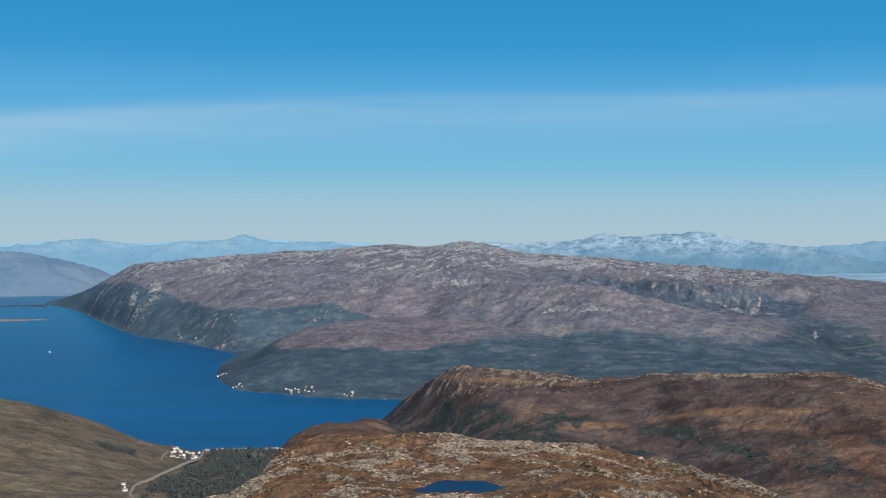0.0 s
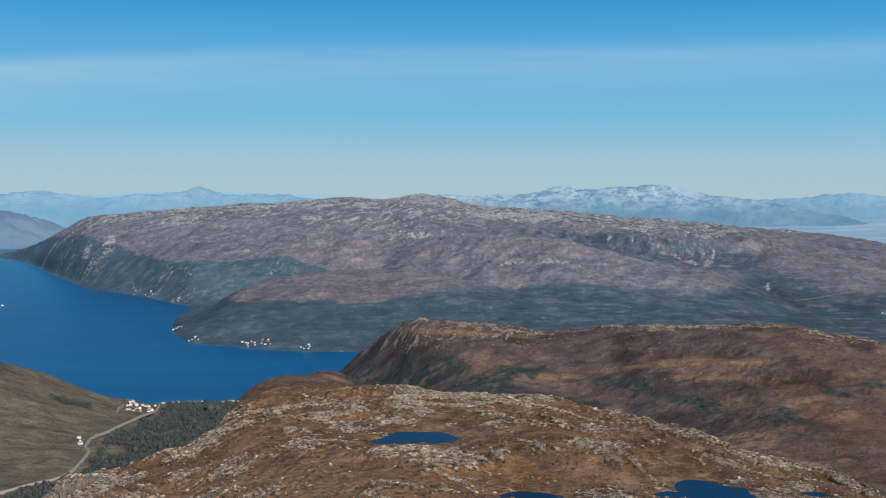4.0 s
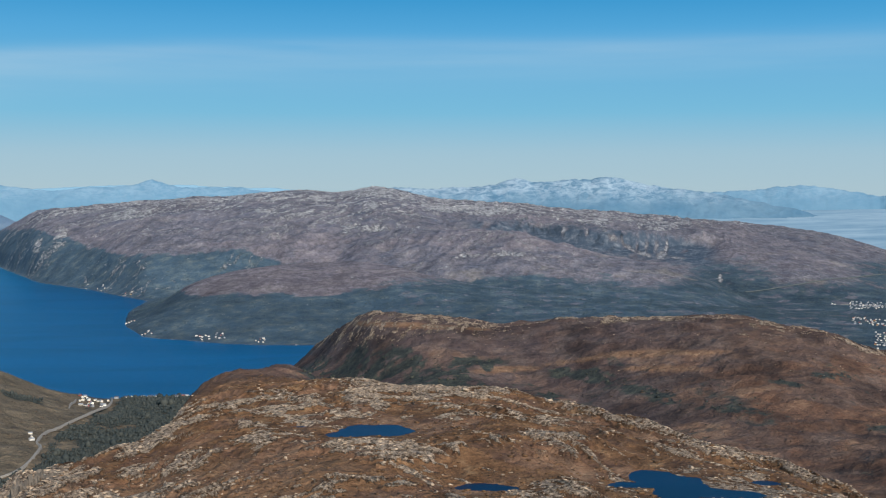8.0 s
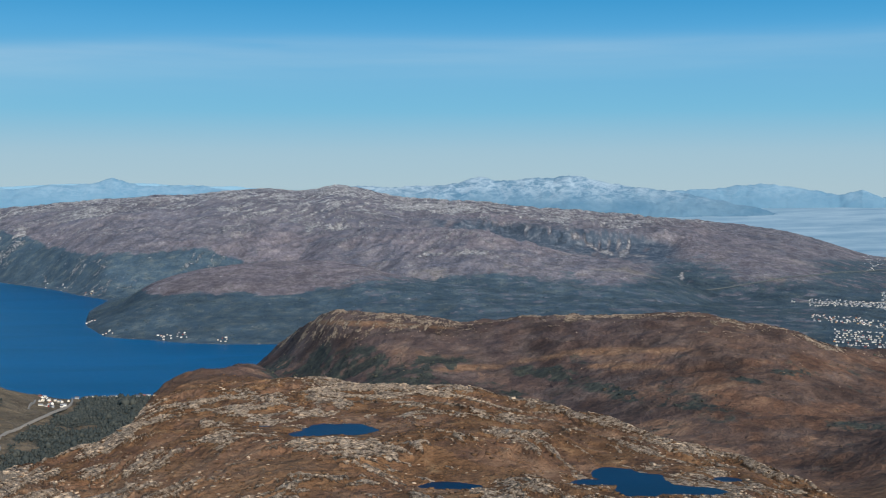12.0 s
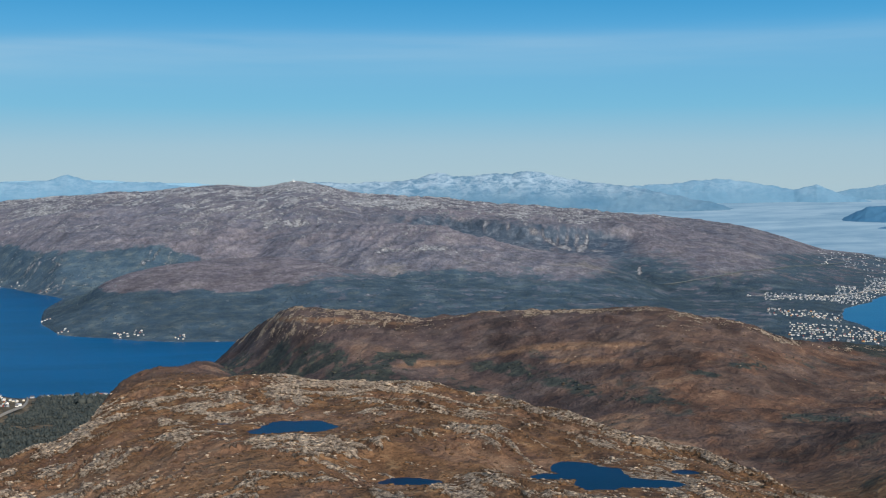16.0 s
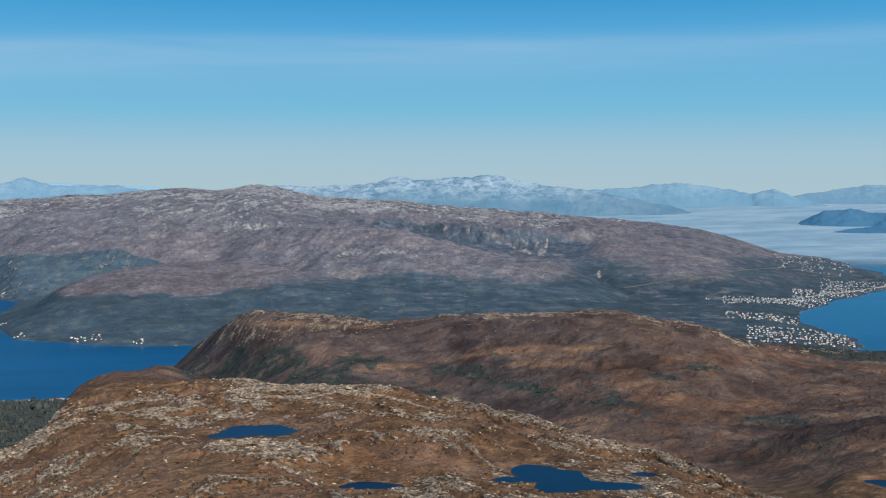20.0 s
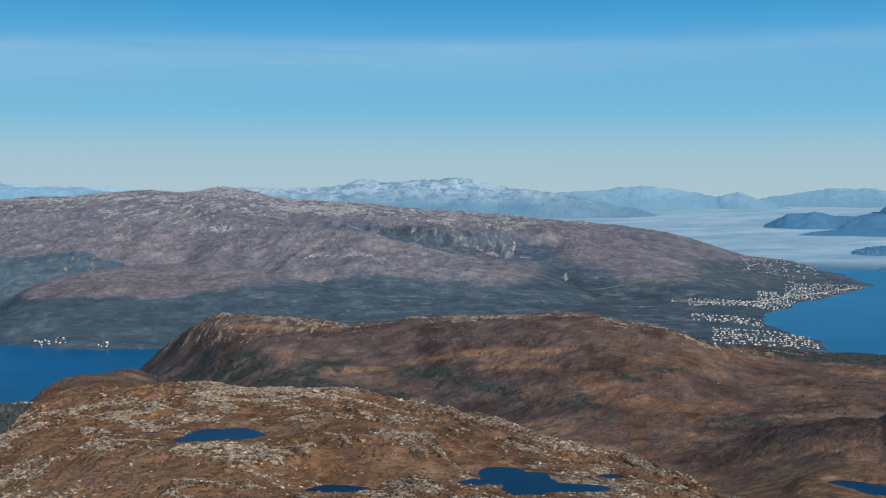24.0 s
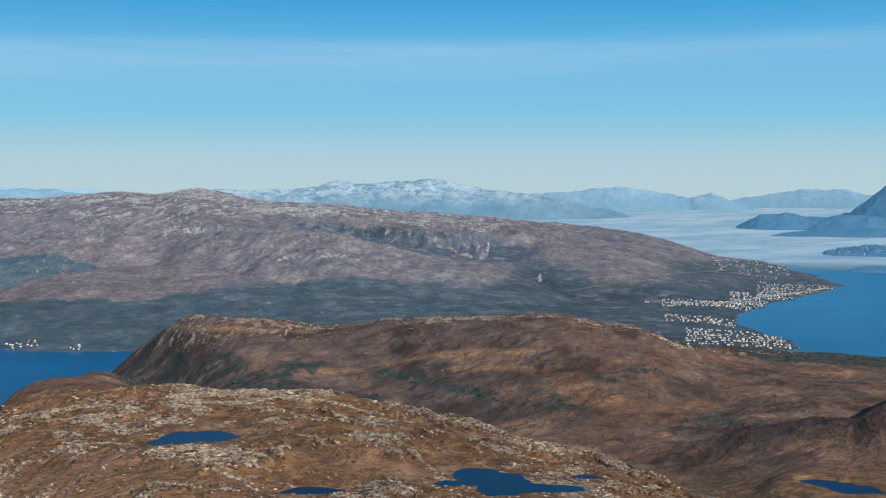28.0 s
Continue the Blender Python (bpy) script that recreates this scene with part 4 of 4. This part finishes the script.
def spots(count, az, r, chance):
    """Random places in a sector of the land, kept with a chance that depends on the land cover there."""
    a, d = RNG.uniform(*az, count), np.sqrt(RNG.uniform(r[0] ** 2, r[1] ** 2, count))
    x, y = d * np.sin(np.radians(a)), d * np.cos(np.radians(a))
    z, i, j = heights(x, y)
    keep = RNG.uniform(0, 1, count) < chance(i, j, z, a, d)
    wet = np.zeros(count, bool)
    for level, *lobes in TARNS:
        for taz, tr, tw, td in lobes:
            cx, cy = plan(taz, tr)
            wet |= (np.hypot(x - cx, y - cy) < 1.6 * tw) & (z < level + 0.25)
    keep &= ~wet
    return x[keep], y[keep], z[keep]


def scatter(name, shapes, x, y, z, size, material, label, category, sink=0.25, swing=3.15):
    """Many small pieces as one object: shapes are lumpy balls, size gives three radii for each, swing how far they turn."""
    verts, faces, base = [], [], 0
    which = RNG.randint(0, len(shapes), len(x))
    turn = RNG.uniform(-swing, swing, len(x)) - np.arctan2(x, y)
    for k, (v, f) in enumerate(shapes):
        sel = which == k
        n = int(sel.sum())
        if not n:
            continue
        p = v[None] * size[sel][:, None, :]
        c, s_ = np.cos(turn[sel])[:, None], np.sin(turn[sel])[:, None]
        q = np.stack([p[..., 0] * c - p[..., 1] * s_ + x[sel][:, None], p[..., 0] * s_ + p[..., 1] * c + y[sel][:, None],
                      p[..., 2] + (z[sel] + size[sel][:, 2] * (1 - 2 * sink))[:, None]], -1)
        verts.append(q.reshape(-1, 3))
        faces.append((f[None] + (base + np.arange(n) * len(v))[:, None, None]).reshape(-1, 3))
        base += n * len(v)
    v, f = np.concatenate(verts).astype(np.float32), np.concatenate(faces).astype(np.int32)
    me = bpy.data.meshes.new(name)
    me.vertices.add(len(v))
    me.vertices.foreach_set("co", v.ravel())
    me.loops.add(f.size)
    me.loops.foreach_set("vertex_index", f.ravel())
    me.polygons.add(len(f))
    me.polygons.foreach_set("loop_start", np.arange(0, f.size, 3, dtype=np.int32))
    me.polygons.foreach_set("loop_total", np.full(len(f), 3, np.int32))
    me.update(calc_edges=True)
    me.materials.append(material)
    return tagged(new(name, me), label, category, kind="stuff")


STONE = patchy("pale_granite", (0.15, 0.104, 0.068), (0.66, 0.495, 0.345), 0.9, 1.6, 0.45)
HEATHER = patchy("heather", (0.060, 0.034, 0.020), (0.20, 0.110, 0.055), 1.0, 2.0, 0.7)
MOOR_SHRUB = patchy("moor_shrubs", (0.046, 0.034, 0.027), (0.13, 0.088, 0.060), 1.0, 1.5, 0.7)
SCRUB = patchy("birch_scrub_leaves", (0.026, 0.031, 0.028), (0.074, 0.074, 0.055), 0.95, 1.0, 0.75)
LEAVES = patchy("birch_leaves", (0.028, 0.037, 0.038), (0.066, 0.070, 0.060), 0.9, 1.0, 0.75)
# birch leaves again, with the island's blue haze in the colour
HAZED_LEAVES = patchy("birch_leaves_hazed", (0.034, 0.060, 0.080), (0.084, 0.106, 0.108), 0.9, 0.6, 0.75)
ROCKS = [ico(1, k, 0.7) for k in range(5)]
ROCKS = [(np.clip(v, -0.75, 0.8), f) for v, f in ROCKS]
BUSHES = [ico(1, 20 + k, 0.5) for k in range(4)]
SMALL = [ico(1, 30 + k, 0.8) for k in range(4)]
OCTA = np.array(((1, 0, 0), (0, 1, 0), (-1, 0, 0), (0, -1, 0), (0, 0, 1), (0, 0, -1)), float)
TINY = [(OCTA * np.array(q), np.array(((0, 1, 4), (1, 2, 4), (2, 3, 4), (3, 0, 4), (1, 0, 5), (2, 1, 5), (3, 2, 5), (0, 3, 5)))) for q in ((1, 1.2, 1), (0.8, 1, 1.3), (1.2, 0.8, 0.9))]


# ---- the plateau: boulders, stones, heather ----
bx, by, bz = spots(1500, (-17, 24), (335, 590), lambda i, j, z, a, d: PLAT[i, j] * COVER["rock"][i, j] * 0.5)
blocks = [mesh_from("boulder", *ico(2, 50 + k, 0.75), STONE) for k in range(6)]
for me in blocks:
    for v in me.vertices:
        v.co = (max(min(v.co.x, 0.85), -0.8), max(min(v.co.y, 0.8), -0.85), max(min(v.co.z, 0.62), -0.6))
for k in range(min(240, len(bx))):
    ob = new("boulder", blocks[k % 6])
    w = RNG.uniform(0.28, 0.70)
    ob.scale = (w * RNG.uniform(0.9, 1.7), w, w * RNG.uniform(0.5, 0.85))
    ob.location = (bx[k], by[k], bz[k] + 0.12 * w)
    ob.rotation_euler = (RNG.uniform(-0.2, 0.2), RNG.uniform(-0.2, 0.2), RNG.uniform(0, 6.28))
    tagged(ob, "pale grey granite boulder bedded in brown heath", "boulder", "boulders on the plateau")
x, y, z = spots(85000, (-21, 30), (335, 620), lambda i, j, z, a, d: PLAT[i, j] * (0.018 + 0.5 * COVER["rock"][i, j] ** 1.5))
w = RNG.lognormal(-1.5, 0.4, len(x))
scatter("rock_rubble", ROCKS, x, y, z, np.stack([w * RNG.uniform(1.1, 2.6, len(x)), w * RNG.uniform(1.0, 1.8, len(x)), w * RNG.uniform(0.45, 0.8, len(x))], 1), STONE, "pale broken rock strewn over the plateau", "rocks", 0.3, 0.6)
x, y, z = spots(26000, (-21, 32), (335, 700), lambda i, j, z, a, d: (PLAT[i, j] * (0.5 - 0.4 * COVER["rock"][i, j])))
w = RNG.lognormal(-1.1, 0.4, len(x))
scatter("heather", SMALL, x, y, z, np.stack([w * 1.5, w * 1.2, 0.55 * w], 1), HEATHER, "rust-brown heather and dwarf birch tufts", "heather", 0.3)
x, y, z = spots(60000, (-3, 27), (780, 1160), lambda i, j, z, a, d: MID[i, j] * (0.9 * COVER["rock"][i, j] + 0.008 * step(44, 62, z)))
w = np.minimum(RNG.lognormal(-1.15, 0.4, len(x)), 0.5)
scatter("hilltop_rocks", ROCKS, x, y, z, np.stack([w * 1.6, w, 0.6 * w], 1), STONE, "pale rocks on the brown hill's crest", "rocks", 0.3)
x, y, z = spots(4000, (-22, 34), (600, 1180), lambda i, j, z, a, d: MID[i, j] * (0.75 - 0.4 * COVER["rock"][i, j]) * (z > 1.5))
w = np.minimum(RNG.lognormal(-0.9, 0.4, len(x)), 0.9)
scatter("dwarf_shrubs", SMALL, x, y, z, np.stack([w * 1.5, w * 1.2, 0.5 * w], 1), MOOR_SHRUB, "dark brown dwarf shrubs on the moor", "shrubs", 0.3)

# ---- the crag at the plateau's corner ----
# a darker plateau stone: shade of the blocks' faces put into the colour
SHADED_STONE = patchy("shaded_stone", (0.020, 0.018, 0.017), (0.30, 0.25, 0.20), 0.95, 0.7, 0.35)
crag = new("rock_crag")
cx, cy = plan(-15.0, 407)
crag.matrix_basis = pose(cx, cy, ground_z(cx, cy) - 0.5)
tagged(crag, "dark split crag of upright rock blocks above the valley", "rock")
for k in range(13):
    f = k / 12
    x, y = plan(-15.72 + 1.62 * f + RNG.uniform(-0.12, 0.12), 397 + 20 * f + RNG.uniform(-3, 3))
    bm = bmesh.new()
    bmesh.ops.create_cube(bm, size=2)
    bmesh.ops.subdivide_edges(bm, edges=bm.edges, cuts=2, use_grid_fill=True)
    off = Vector(RNG.uniform(0, 40, 3))
    wide, tall = RNG.uniform(0.5, 1.2), RNG.uniform(1.6, 3.2) * (1.3 - 0.5 * f)
    for v in bm.verts:
        v.co = v.co * (1 - 0.16 * max(v.co.z, 0)) + 0.6 * noise.noise_vector(v.co * 1.1 + off)
        v.co = Vector((v.co.x * wide, v.co.y * wide * 1.3, v.co.z * tall + 0.25 * v.co.x * wide))
    bmesh.ops.rotate(bm, verts=bm.verts, cent=(0, 0, 0), matrix=Matrix.Rotation(RNG.uniform(-0.5, 0.9), 3, "Z"))
    bmesh.ops.translate(bm, verts=bm.verts, vec=(x - cx, y - cy, ground_z(x, y) - ground_z(cx, cy) + 0.25 * tall))
    part("block", bm, SHADED_STONE, crag)

# ---- woods ----
x, y, z = spots(150000, (-22, -3.4), (620, 1215), lambda i, j, z, a, d: MID[i, j] * np.clip(1.4 * COVER["wood"][i, j] - 0.4, 0, 1) * np.clip(0.55 + 0.45 * KNOLL[i, j], 0.12, 0.9) * (z > 1.2))
w = 0.52 * RNG.lognormal(-0.3, 0.5, len(x))
scatter("birch_wood", BUSHES, x, y, z, np.stack([w, w, 1.15 * w], 1), LEAVES, "dense dark green birch wood turning yellow", "woods", 0.12)
x, y, z = spots(50000, (-3.4, 36), (690, 1260), lambda i, j, z, a, d: MID[i, j] * COVER["wood"][i, j] ** 2 * 0.22 * (z > 1.2))
w = RNG.lognormal(-0.6, 0.35, len(x))
scatter("birch_scrub", BUSHES, x, y, z, np.stack([w * 1.1, w, 0.7 * w], 1), SCRUB, "scattered dark birch scrub on the moor", "woods", 0.15)
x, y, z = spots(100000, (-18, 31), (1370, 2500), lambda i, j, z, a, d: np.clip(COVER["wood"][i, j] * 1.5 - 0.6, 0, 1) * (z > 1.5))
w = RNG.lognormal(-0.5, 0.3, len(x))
scatter("island_wood", TINY, x, y, z, np.stack([w * 1.25, w * 1.25, 0.6 * w], 1), HAZED_LEAVES, "birch wood on the island's slopes, painted blue-green with haze", "woods", 0.2)

# ---- roads ----
ASPHALT = Nodes("road_surface", 0.9, 0.2)
ASPHALT = ASPHALT.done(ASPHALT.ramp(ASPHALT.noise(0.8, 6, 0.7), (0.3, (0.20, 0.172, 0.142)), (0.7, (0.31, 0.275, 0.235))))
VERGE = Nodes("track_grass", 0.95, 0.1)
VERGE = VERGE.done(VERGE.ramp(VERGE.noise(0.1, 6, 0.7), (0.35, (0.082, 0.096, 0.098)), (0.65, (0.122, 0.130, 0.124))))


def ribbon(name, points, width, material, label, lift=0.3, bank=1.6):
    """A road laid on the ground through places given as bearing and distance."""
    p = np.array([plan(a, d) for a, d in points])
    t = np.linspace(0, len(p) - 1, 40 * (len(p) - 1) + 1)
    k = np.clip(t.astype(int), 0, len(p) - 2)
    f = (t - k)[:, None]
    q = [p[np.clip(k + o, 0, len(p) - 1)] for o in (-1, 0, 1, 2)]
    c = 0.5 * (2 * q[1] + (q[2] - q[0]) * f + (2 * q[0] - 5 * q[1] + 4 * q[2] - q[3]) * f**2 + (3 * q[1] - q[0] - 3 * q[2] + q[3]) * f**3)
    d = np.gradient(c, axis=0)
    side = np.stack([d[:, 1], -d[:, 0]], 1) / np.linalg.norm(d, axis=1)[:, None]
    rows = [c + side * width * s for s in (-0.75, -0.5, 0.0, 0.5, 0.75)]
    z = np.max([heights(r[:, 0], r[:, 1])[0] for r in rows[1:4]], axis=0) + lift
    if bank > 1:
        z = np.max([np.roll(np.pad(z, 15, "edge"), k)[15:-15] for k in range(-15, 16, 3)], axis=0)
    z = np.convolve(np.pad(z, 15, "edge"), np.ones(31) / 31, "valid")
    X_, Y_ = np.stack([r[:, 0] for r in rows]), np.stack([r[:, 1] for r in rows])
    Z_ = np.stack([z - bank, z - 0.02, z + 0.05, z - 0.02, z - bank])
    return tagged(sheet(name, X_, Y_, Z_, material), label, "road", kind="structure")


ribbon("road", ((-11.28, 1043), (-11.28, 1010), (-11.5, 960), (-12.3, 898), (-13.4, 838), (-14.15, 800), (-14.57, 762), (-14.42, 742), (-14.9, 700), (-15.66, 671), (-16.8, 654), (-19, 628), (-23, 600)), 1.15, ASPHALT, "pale grey country road winding through the valley")
ribbon("side_road", ((-12.86, 1010), (-12.95, 985), (-13.1, 955), (-13.17, 929)), 1.0, ASPHALT, "narrow gravel lane beside the village")
ribbon("track", ((18.3, 1970), (19.6, 2005), (21.0, 2042), (22.1, 2090), (23.1, 2142), (24.5, 2290), (25.9, 2500), (26.3, 2560)), 3.0, VERGE, "pale grassy power-line track across the slope", 1.3, 0.9)
ribbon("town_road", ((22.5, 1905), (24, 1900), (25.5, 1920), (27, 2000), (28.5, 2120), (30.2, 2290)), 2.4, ASPHALT, "grey main road through the town")

# ---- houses ----
WHITE, CREAM, RED = plain("white_boards", (0.70, 0.66, 0.58), 0.8, 0.4), plain("cream_boards", (0.66, 0.59, 0.46), 0.8, 0.3), plain("red_boards", (0.30, 0.05, 0.035))
GREY, OCHRE = plain("grey_boards", (0.30, 0.31, 0.32), 0.8, 0.5), plain("ochre_boards", (0.48, 0.30, 0.10))
SLATE_ROOF, RED_ROOF, PALE_ROOF = plain("dark_slates", (0.09, 0.09, 0.10), 0.6), plain("clay_tiles", (0.24, 0.09, 0.06)), plain("metal_roof", (0.28, 0.285, 0.29), 0.5)
PANE, TRIM, BRICKS = plain("window_glass", (0.05, 0.07, 0.09), 0.1), plain("white_trim", (0.8, 0.8, 0.78)), plain("chimney_brick", (0.25, 0.16, 0.13))
FOOTING = plain("concrete", (0.32, 0.31, 0.29))


def house(wall, roof, w, d, h, rise, label):
    """A wooden house, gable ends along y: footing, walls, two roof slopes, chimney, door, windows."""
    base = new("house")
    tagged(base, label, "house", "houses by the fjord")
    part("footing", box(0, 0, -1.6, w + 0.06, d + 0.06, 1.75), FOOTING, base)
    part("wall", prism(((-w / 2, 0.15), (w / 2, 0.15), (w / 2, h), (0, h + rise - 0.03), (-w / 2, h)), d), wall, base)
    for side in (-1, 1):
        a, b = (0, h + rise + 0.06), (side * (w / 2 + 0.18), h - 0.18 * rise / (w / 2))
        part("roof_slope", prism((a, b, (b[0], b[1] - 0.1), (0, a[1] - 0.1)), d + 0.36), roof, base)
    part("chimney", box(0.12 * w, 0.18 * d, h + rise * 0.5, 0.24, 0.24, rise * 0.5 + 0.3), BRICKS, base)
    part("door", box(w / 2 + 0.012, -0.05 * d, 0.15, 0.04, 0.34, 0.72), TRIM, base)
    for yy in (-0.32, 0.25):
        win = part("window", box(w / 2 + 0.012, yy * d, 0.55, 0.04, 0.5, 0.45), TRIM, base)
        part("pane", box(w / 2 + 0.03, yy * d, 0.59, 0.03, 0.4, 0.37), PANE, win)
    for yy in (-1, 1):
        win = part("window", box(0, yy * (d / 2 + 0.012), 0.6, 0.5, 0.04, 0.5), TRIM, base)
        part("pane", box(0, yy * (d / 2 + 0.03), 0.65, 0.4, 0.03, 0.4), PANE, win)
    return base


MODELS = [
    house(WHITE, SLATE_ROOF, 2.7, 3.8, 1.7, 1.1, "white wooden house with a dark slate roof"),
    house(CREAM, PALE_ROOF, 2.8, 4.2, 1.8, 0.9, "cream wooden house with a pale metal roof"),
    house(RED, SLATE_ROOF, 2.6, 3.6, 1.6, 1.2, "dark red wooden house with a slate roof"),
    house(WHITE, PALE_ROOF, 3.0, 4.6, 1.9, 0.9, "white wooden house with a pale grey roof"),
    house(GREY, SLATE_ROOF, 3.0, 4.4, 2.0, 0.8, "grey boarded house with a dark roof"),
    house(OCHRE, RED_ROOF, 2.6, 3.7, 1.7, 1.1, "ochre wooden house with a tiled roof"),
    house(WHITE, RED_ROOF, 2.8, 4.0, 1.8, 1.0, "white wooden house with a red tiled roof"),
]
placed = []


def settle(bearing, distance, turn, model, grow=1.0):
    x, y = plan(bearing, distance)
    z = ground_z(x, y)
    if z < 0.35 or z > 30 or (distance > 1550 and bearing < 0 and z > 9) or any((x - a) ** 2 + (y - b) ** 2 < (4.2 * grow) ** 2 for a, b in placed):
        return False
    placed.append((x, y))
    ob = copy_thing(MODELS[model], pose(x, y, z + 0.1, 0, 0, turn))
    ob.scale = (grow, grow, grow)
    return True


# houses of their own: village by the bridgehead, farms, hamlet on the spit, the near town; bearing and distance of each group's ends
GROUPS = (
    ((-12.7, -11.4), (968, 1036), 24), ((-14.95, -14.7), (772, 786), 3), ((-11.1, -7.8), (1043, 1052), 16), ((-10.6, -10.2), (1630, 1650), 4), ((-9.9, -9.4), (1508, 1530), 5),
    ((-7.6, -6.0), (1438, 1468), 16), ((-4.9, -3.9), (1405, 1424), 6), ((-12.7, -11.2), (2170, 2300), 8), ((-11.0, -10.2), (2068, 2095), 6), ((24.0, 28.7), (1392, 1510), 190), ((23.0, 26.4), (1590, 1692), 90),
)
rnd = random.Random(5)
for (a0, a1), (d0, d1), count in GROUPS:
    made = tries = 0
    while made < count and tries < count * 12:
        tries += 1
        row = rnd.randint(0, 7) / 7 if count > 40 else rnd.random()
        made += settle(rnd.uniform(a0, a1), d0 + (d1 - d0) * row + rnd.uniform(-2, 2), rnd.choice((0, 90)) + rnd.uniform(-25, 25) - a0, rnd.choice((0, 0, 0, 0, 1, 1, 1, 3, 3, 3, 3, 1, 6, 2, 4, 4, 3, 5)), rnd.uniform(0.42, 0.66) if d0 > 1100 or count == 3 else rnd.uniform(0.55, 0.8))
for k, ob in enumerate(MODELS):
    x, y = plan(24.1 + 0.62 * k, 1384 + 3 * (k % 2))
    ob.matrix_basis = pose(x, y, max(ground_z(x, y), 0.3) + 0.1, 0, 0, 20 * k) @ Matrix.Scale(0.7, 4)


def small_houses(name, groups, label, seed, land=None):
    """A far part of the town: many gabled houses as one object."""
    r = random.Random(seed)
    verts, faces, mats, done = [], [], [], []
    for (a0, a1), (d0, d1), count in groups:
        for _ in range(count * 5):
            if count <= 0:
                break
            x, y = plan(r.uniform(a0, a1), r.uniform(d0, d1))
            z = ground_z(x, y) if land is None else float(land[np.argmin(np.hypot(land[:, 0] - x, land[:, 1] - y)), 2])
            if z < 0.5 or z > 45 or any(abs(x - p) + abs(y - q) < 5 for p, q in done):
                continue
            count -= 1
            done.append((x, y))
            w, d, h, t = r.uniform(0.6, 1.0), r.uniform(0.9, 1.7), r.uniform(0.6, 1.2), r.uniform(0, math.pi)
            c, s_, b, light = math.cos(t), math.sin(t), len(verts), r.randint(0, 3)
            for dx, dy, dz in ((-w, -d, -1), (w, -d, -1), (w, d, -1), (-w, d, -1), (-w, -d, h), (w, -d, h), (w, d, h), (-w, d, h), (0, -d, h + 0.8), (0, d, h + 0.8)):
                verts.append((x + dx * c - dy * s_, y + dx * s_ + dy * c, z + dz))
            for f, m in (((0, 1, 5, 4), 0), ((1, 2, 6, 5), 0), ((2, 3, 7, 6), 0), ((3, 0, 4, 7), 0), ((4, 5, 8), 0), ((6, 7, 9), 0), ((5, 6, 9, 8), 1), ((7, 4, 8, 9), 1)):
                faces.append([b + q for q in f])
                mats.append(light % 2 if m == 0 else 2 + light % 2)
    me = mesh_from(name, verts, faces, [WHITE, GREY, SLATE_ROOF, PALE_ROOF])
    me.polygons.foreach_set("material_index", np.array(mats, np.int32))
    return tagged(new(name, me), label, "houses", kind="stuff")


small_houses("town_houses", (((22.9, 26.4), (1845, 1935), 150), ((26.0, 28.4), (1840, 2080), 170), ((27.2, 30.6), (2020, 2330), 170), ((25.2, 28.6), (2440, 2900), 110), ((22.1, 22.3), (1890, 1905), 3)), "far rows of pale wooden houses in the coastal town", 9)

islet = np.array([tuple(v.co) for v in bpy.data.objects["low_island"].data.vertices])
small_houses("island_houses", (((30.0, 32.2), (3270, 3370), 45), ((31.5, 34), (3260, 3340), 40)), "pale houses of a small island town", 12, islet)

# ---- boat, sandbar, mast ----
HULL, FOAM = plain("white_hull", (0.80, 0.80, 0.80), 0.3, 0.0), plain("foam", (0.34, 0.42, 0.48), 0.9, 0.0)
boat = new("motor_boat")
tagged(boat, "small white motor boat under way on the fjord", "boat")
part("hull", prism(((-0.9, 0.2), (-0.6, -0.3), (0.6, -0.3), (0.9, 0.2), (0.85, 0.6), (-0.85, 0.6)), 4.2), HULL, boat)
part("cabin", box(0, -0.3, 0.6, 1.2, 1.6, 0.9), HULL, boat)
part("windscreen", box(0, -1.12, 0.85, 1.1, 0.06, 0.5), PANE, boat, "dark cabin window")
x, y = plan(-18.06, 2084)
boat.matrix_basis = pose(x, y, 0.15, 0, 0, 78)
a = np.linspace(0, 1, 30)
wx, wy = x + 2 + 26 * a, y - 3 - 6 * a
tagged(sheet("wake", np.stack([wx, wx]), np.stack([wy - 0.4 - 1.2 * a, wy + 0.4 + 1.2 * a]), np.full((2, 30), 0.08), FOAM), "thin white wake behind the boat", "wake", kind="structure")

SAND = Nodes("sandbar", 0.95, 0.1)
SAND = SAND.done(SAND.ramp(SAND.noise(0.05, 6, 0.7), (0.3, (0.16, 0.12, 0.09)), (0.7, (0.32, 0.26, 0.20))))
U, V = np.meshgrid(np.linspace(-1, 1, 60), np.linspace(-1, 1, 20), indexing="ij")
cx, cy = plan(-20.4, 2975)
tagged(sheet("sandbar", cx + 112 * U, cy + 40 * U + 45 * V, 2.2 * (1 - U**2 - V**2) + 0.4 * fbm(U * 100, V * 40, 30, 3, 3), SAND), "low brown sandbar in the fjord", "sandbar", kind="structure")

MAST = plain("mast_steel", (0.7, 0.7, 0.7), 0.4, 0.0)
mast = new("radio_mast")
tagged(mast, "pale steel radio mast with a hut on the summit", "mast")
part("pole", box(0, 0, 0, 0.4, 0.4, 6), MAST, mast)
part("hut", box(2.5, 0, -0.5, 4.5, 3, 2.6), MAST, mast)
part("cross_arm", box(0, 0, 5.0, 1.8, 0.25, 0.25), MAST, mast)
x, y = plan(0.85, 2990)
mast.matrix_basis = pose(x, y, ground_z(x, y) - 0.3)
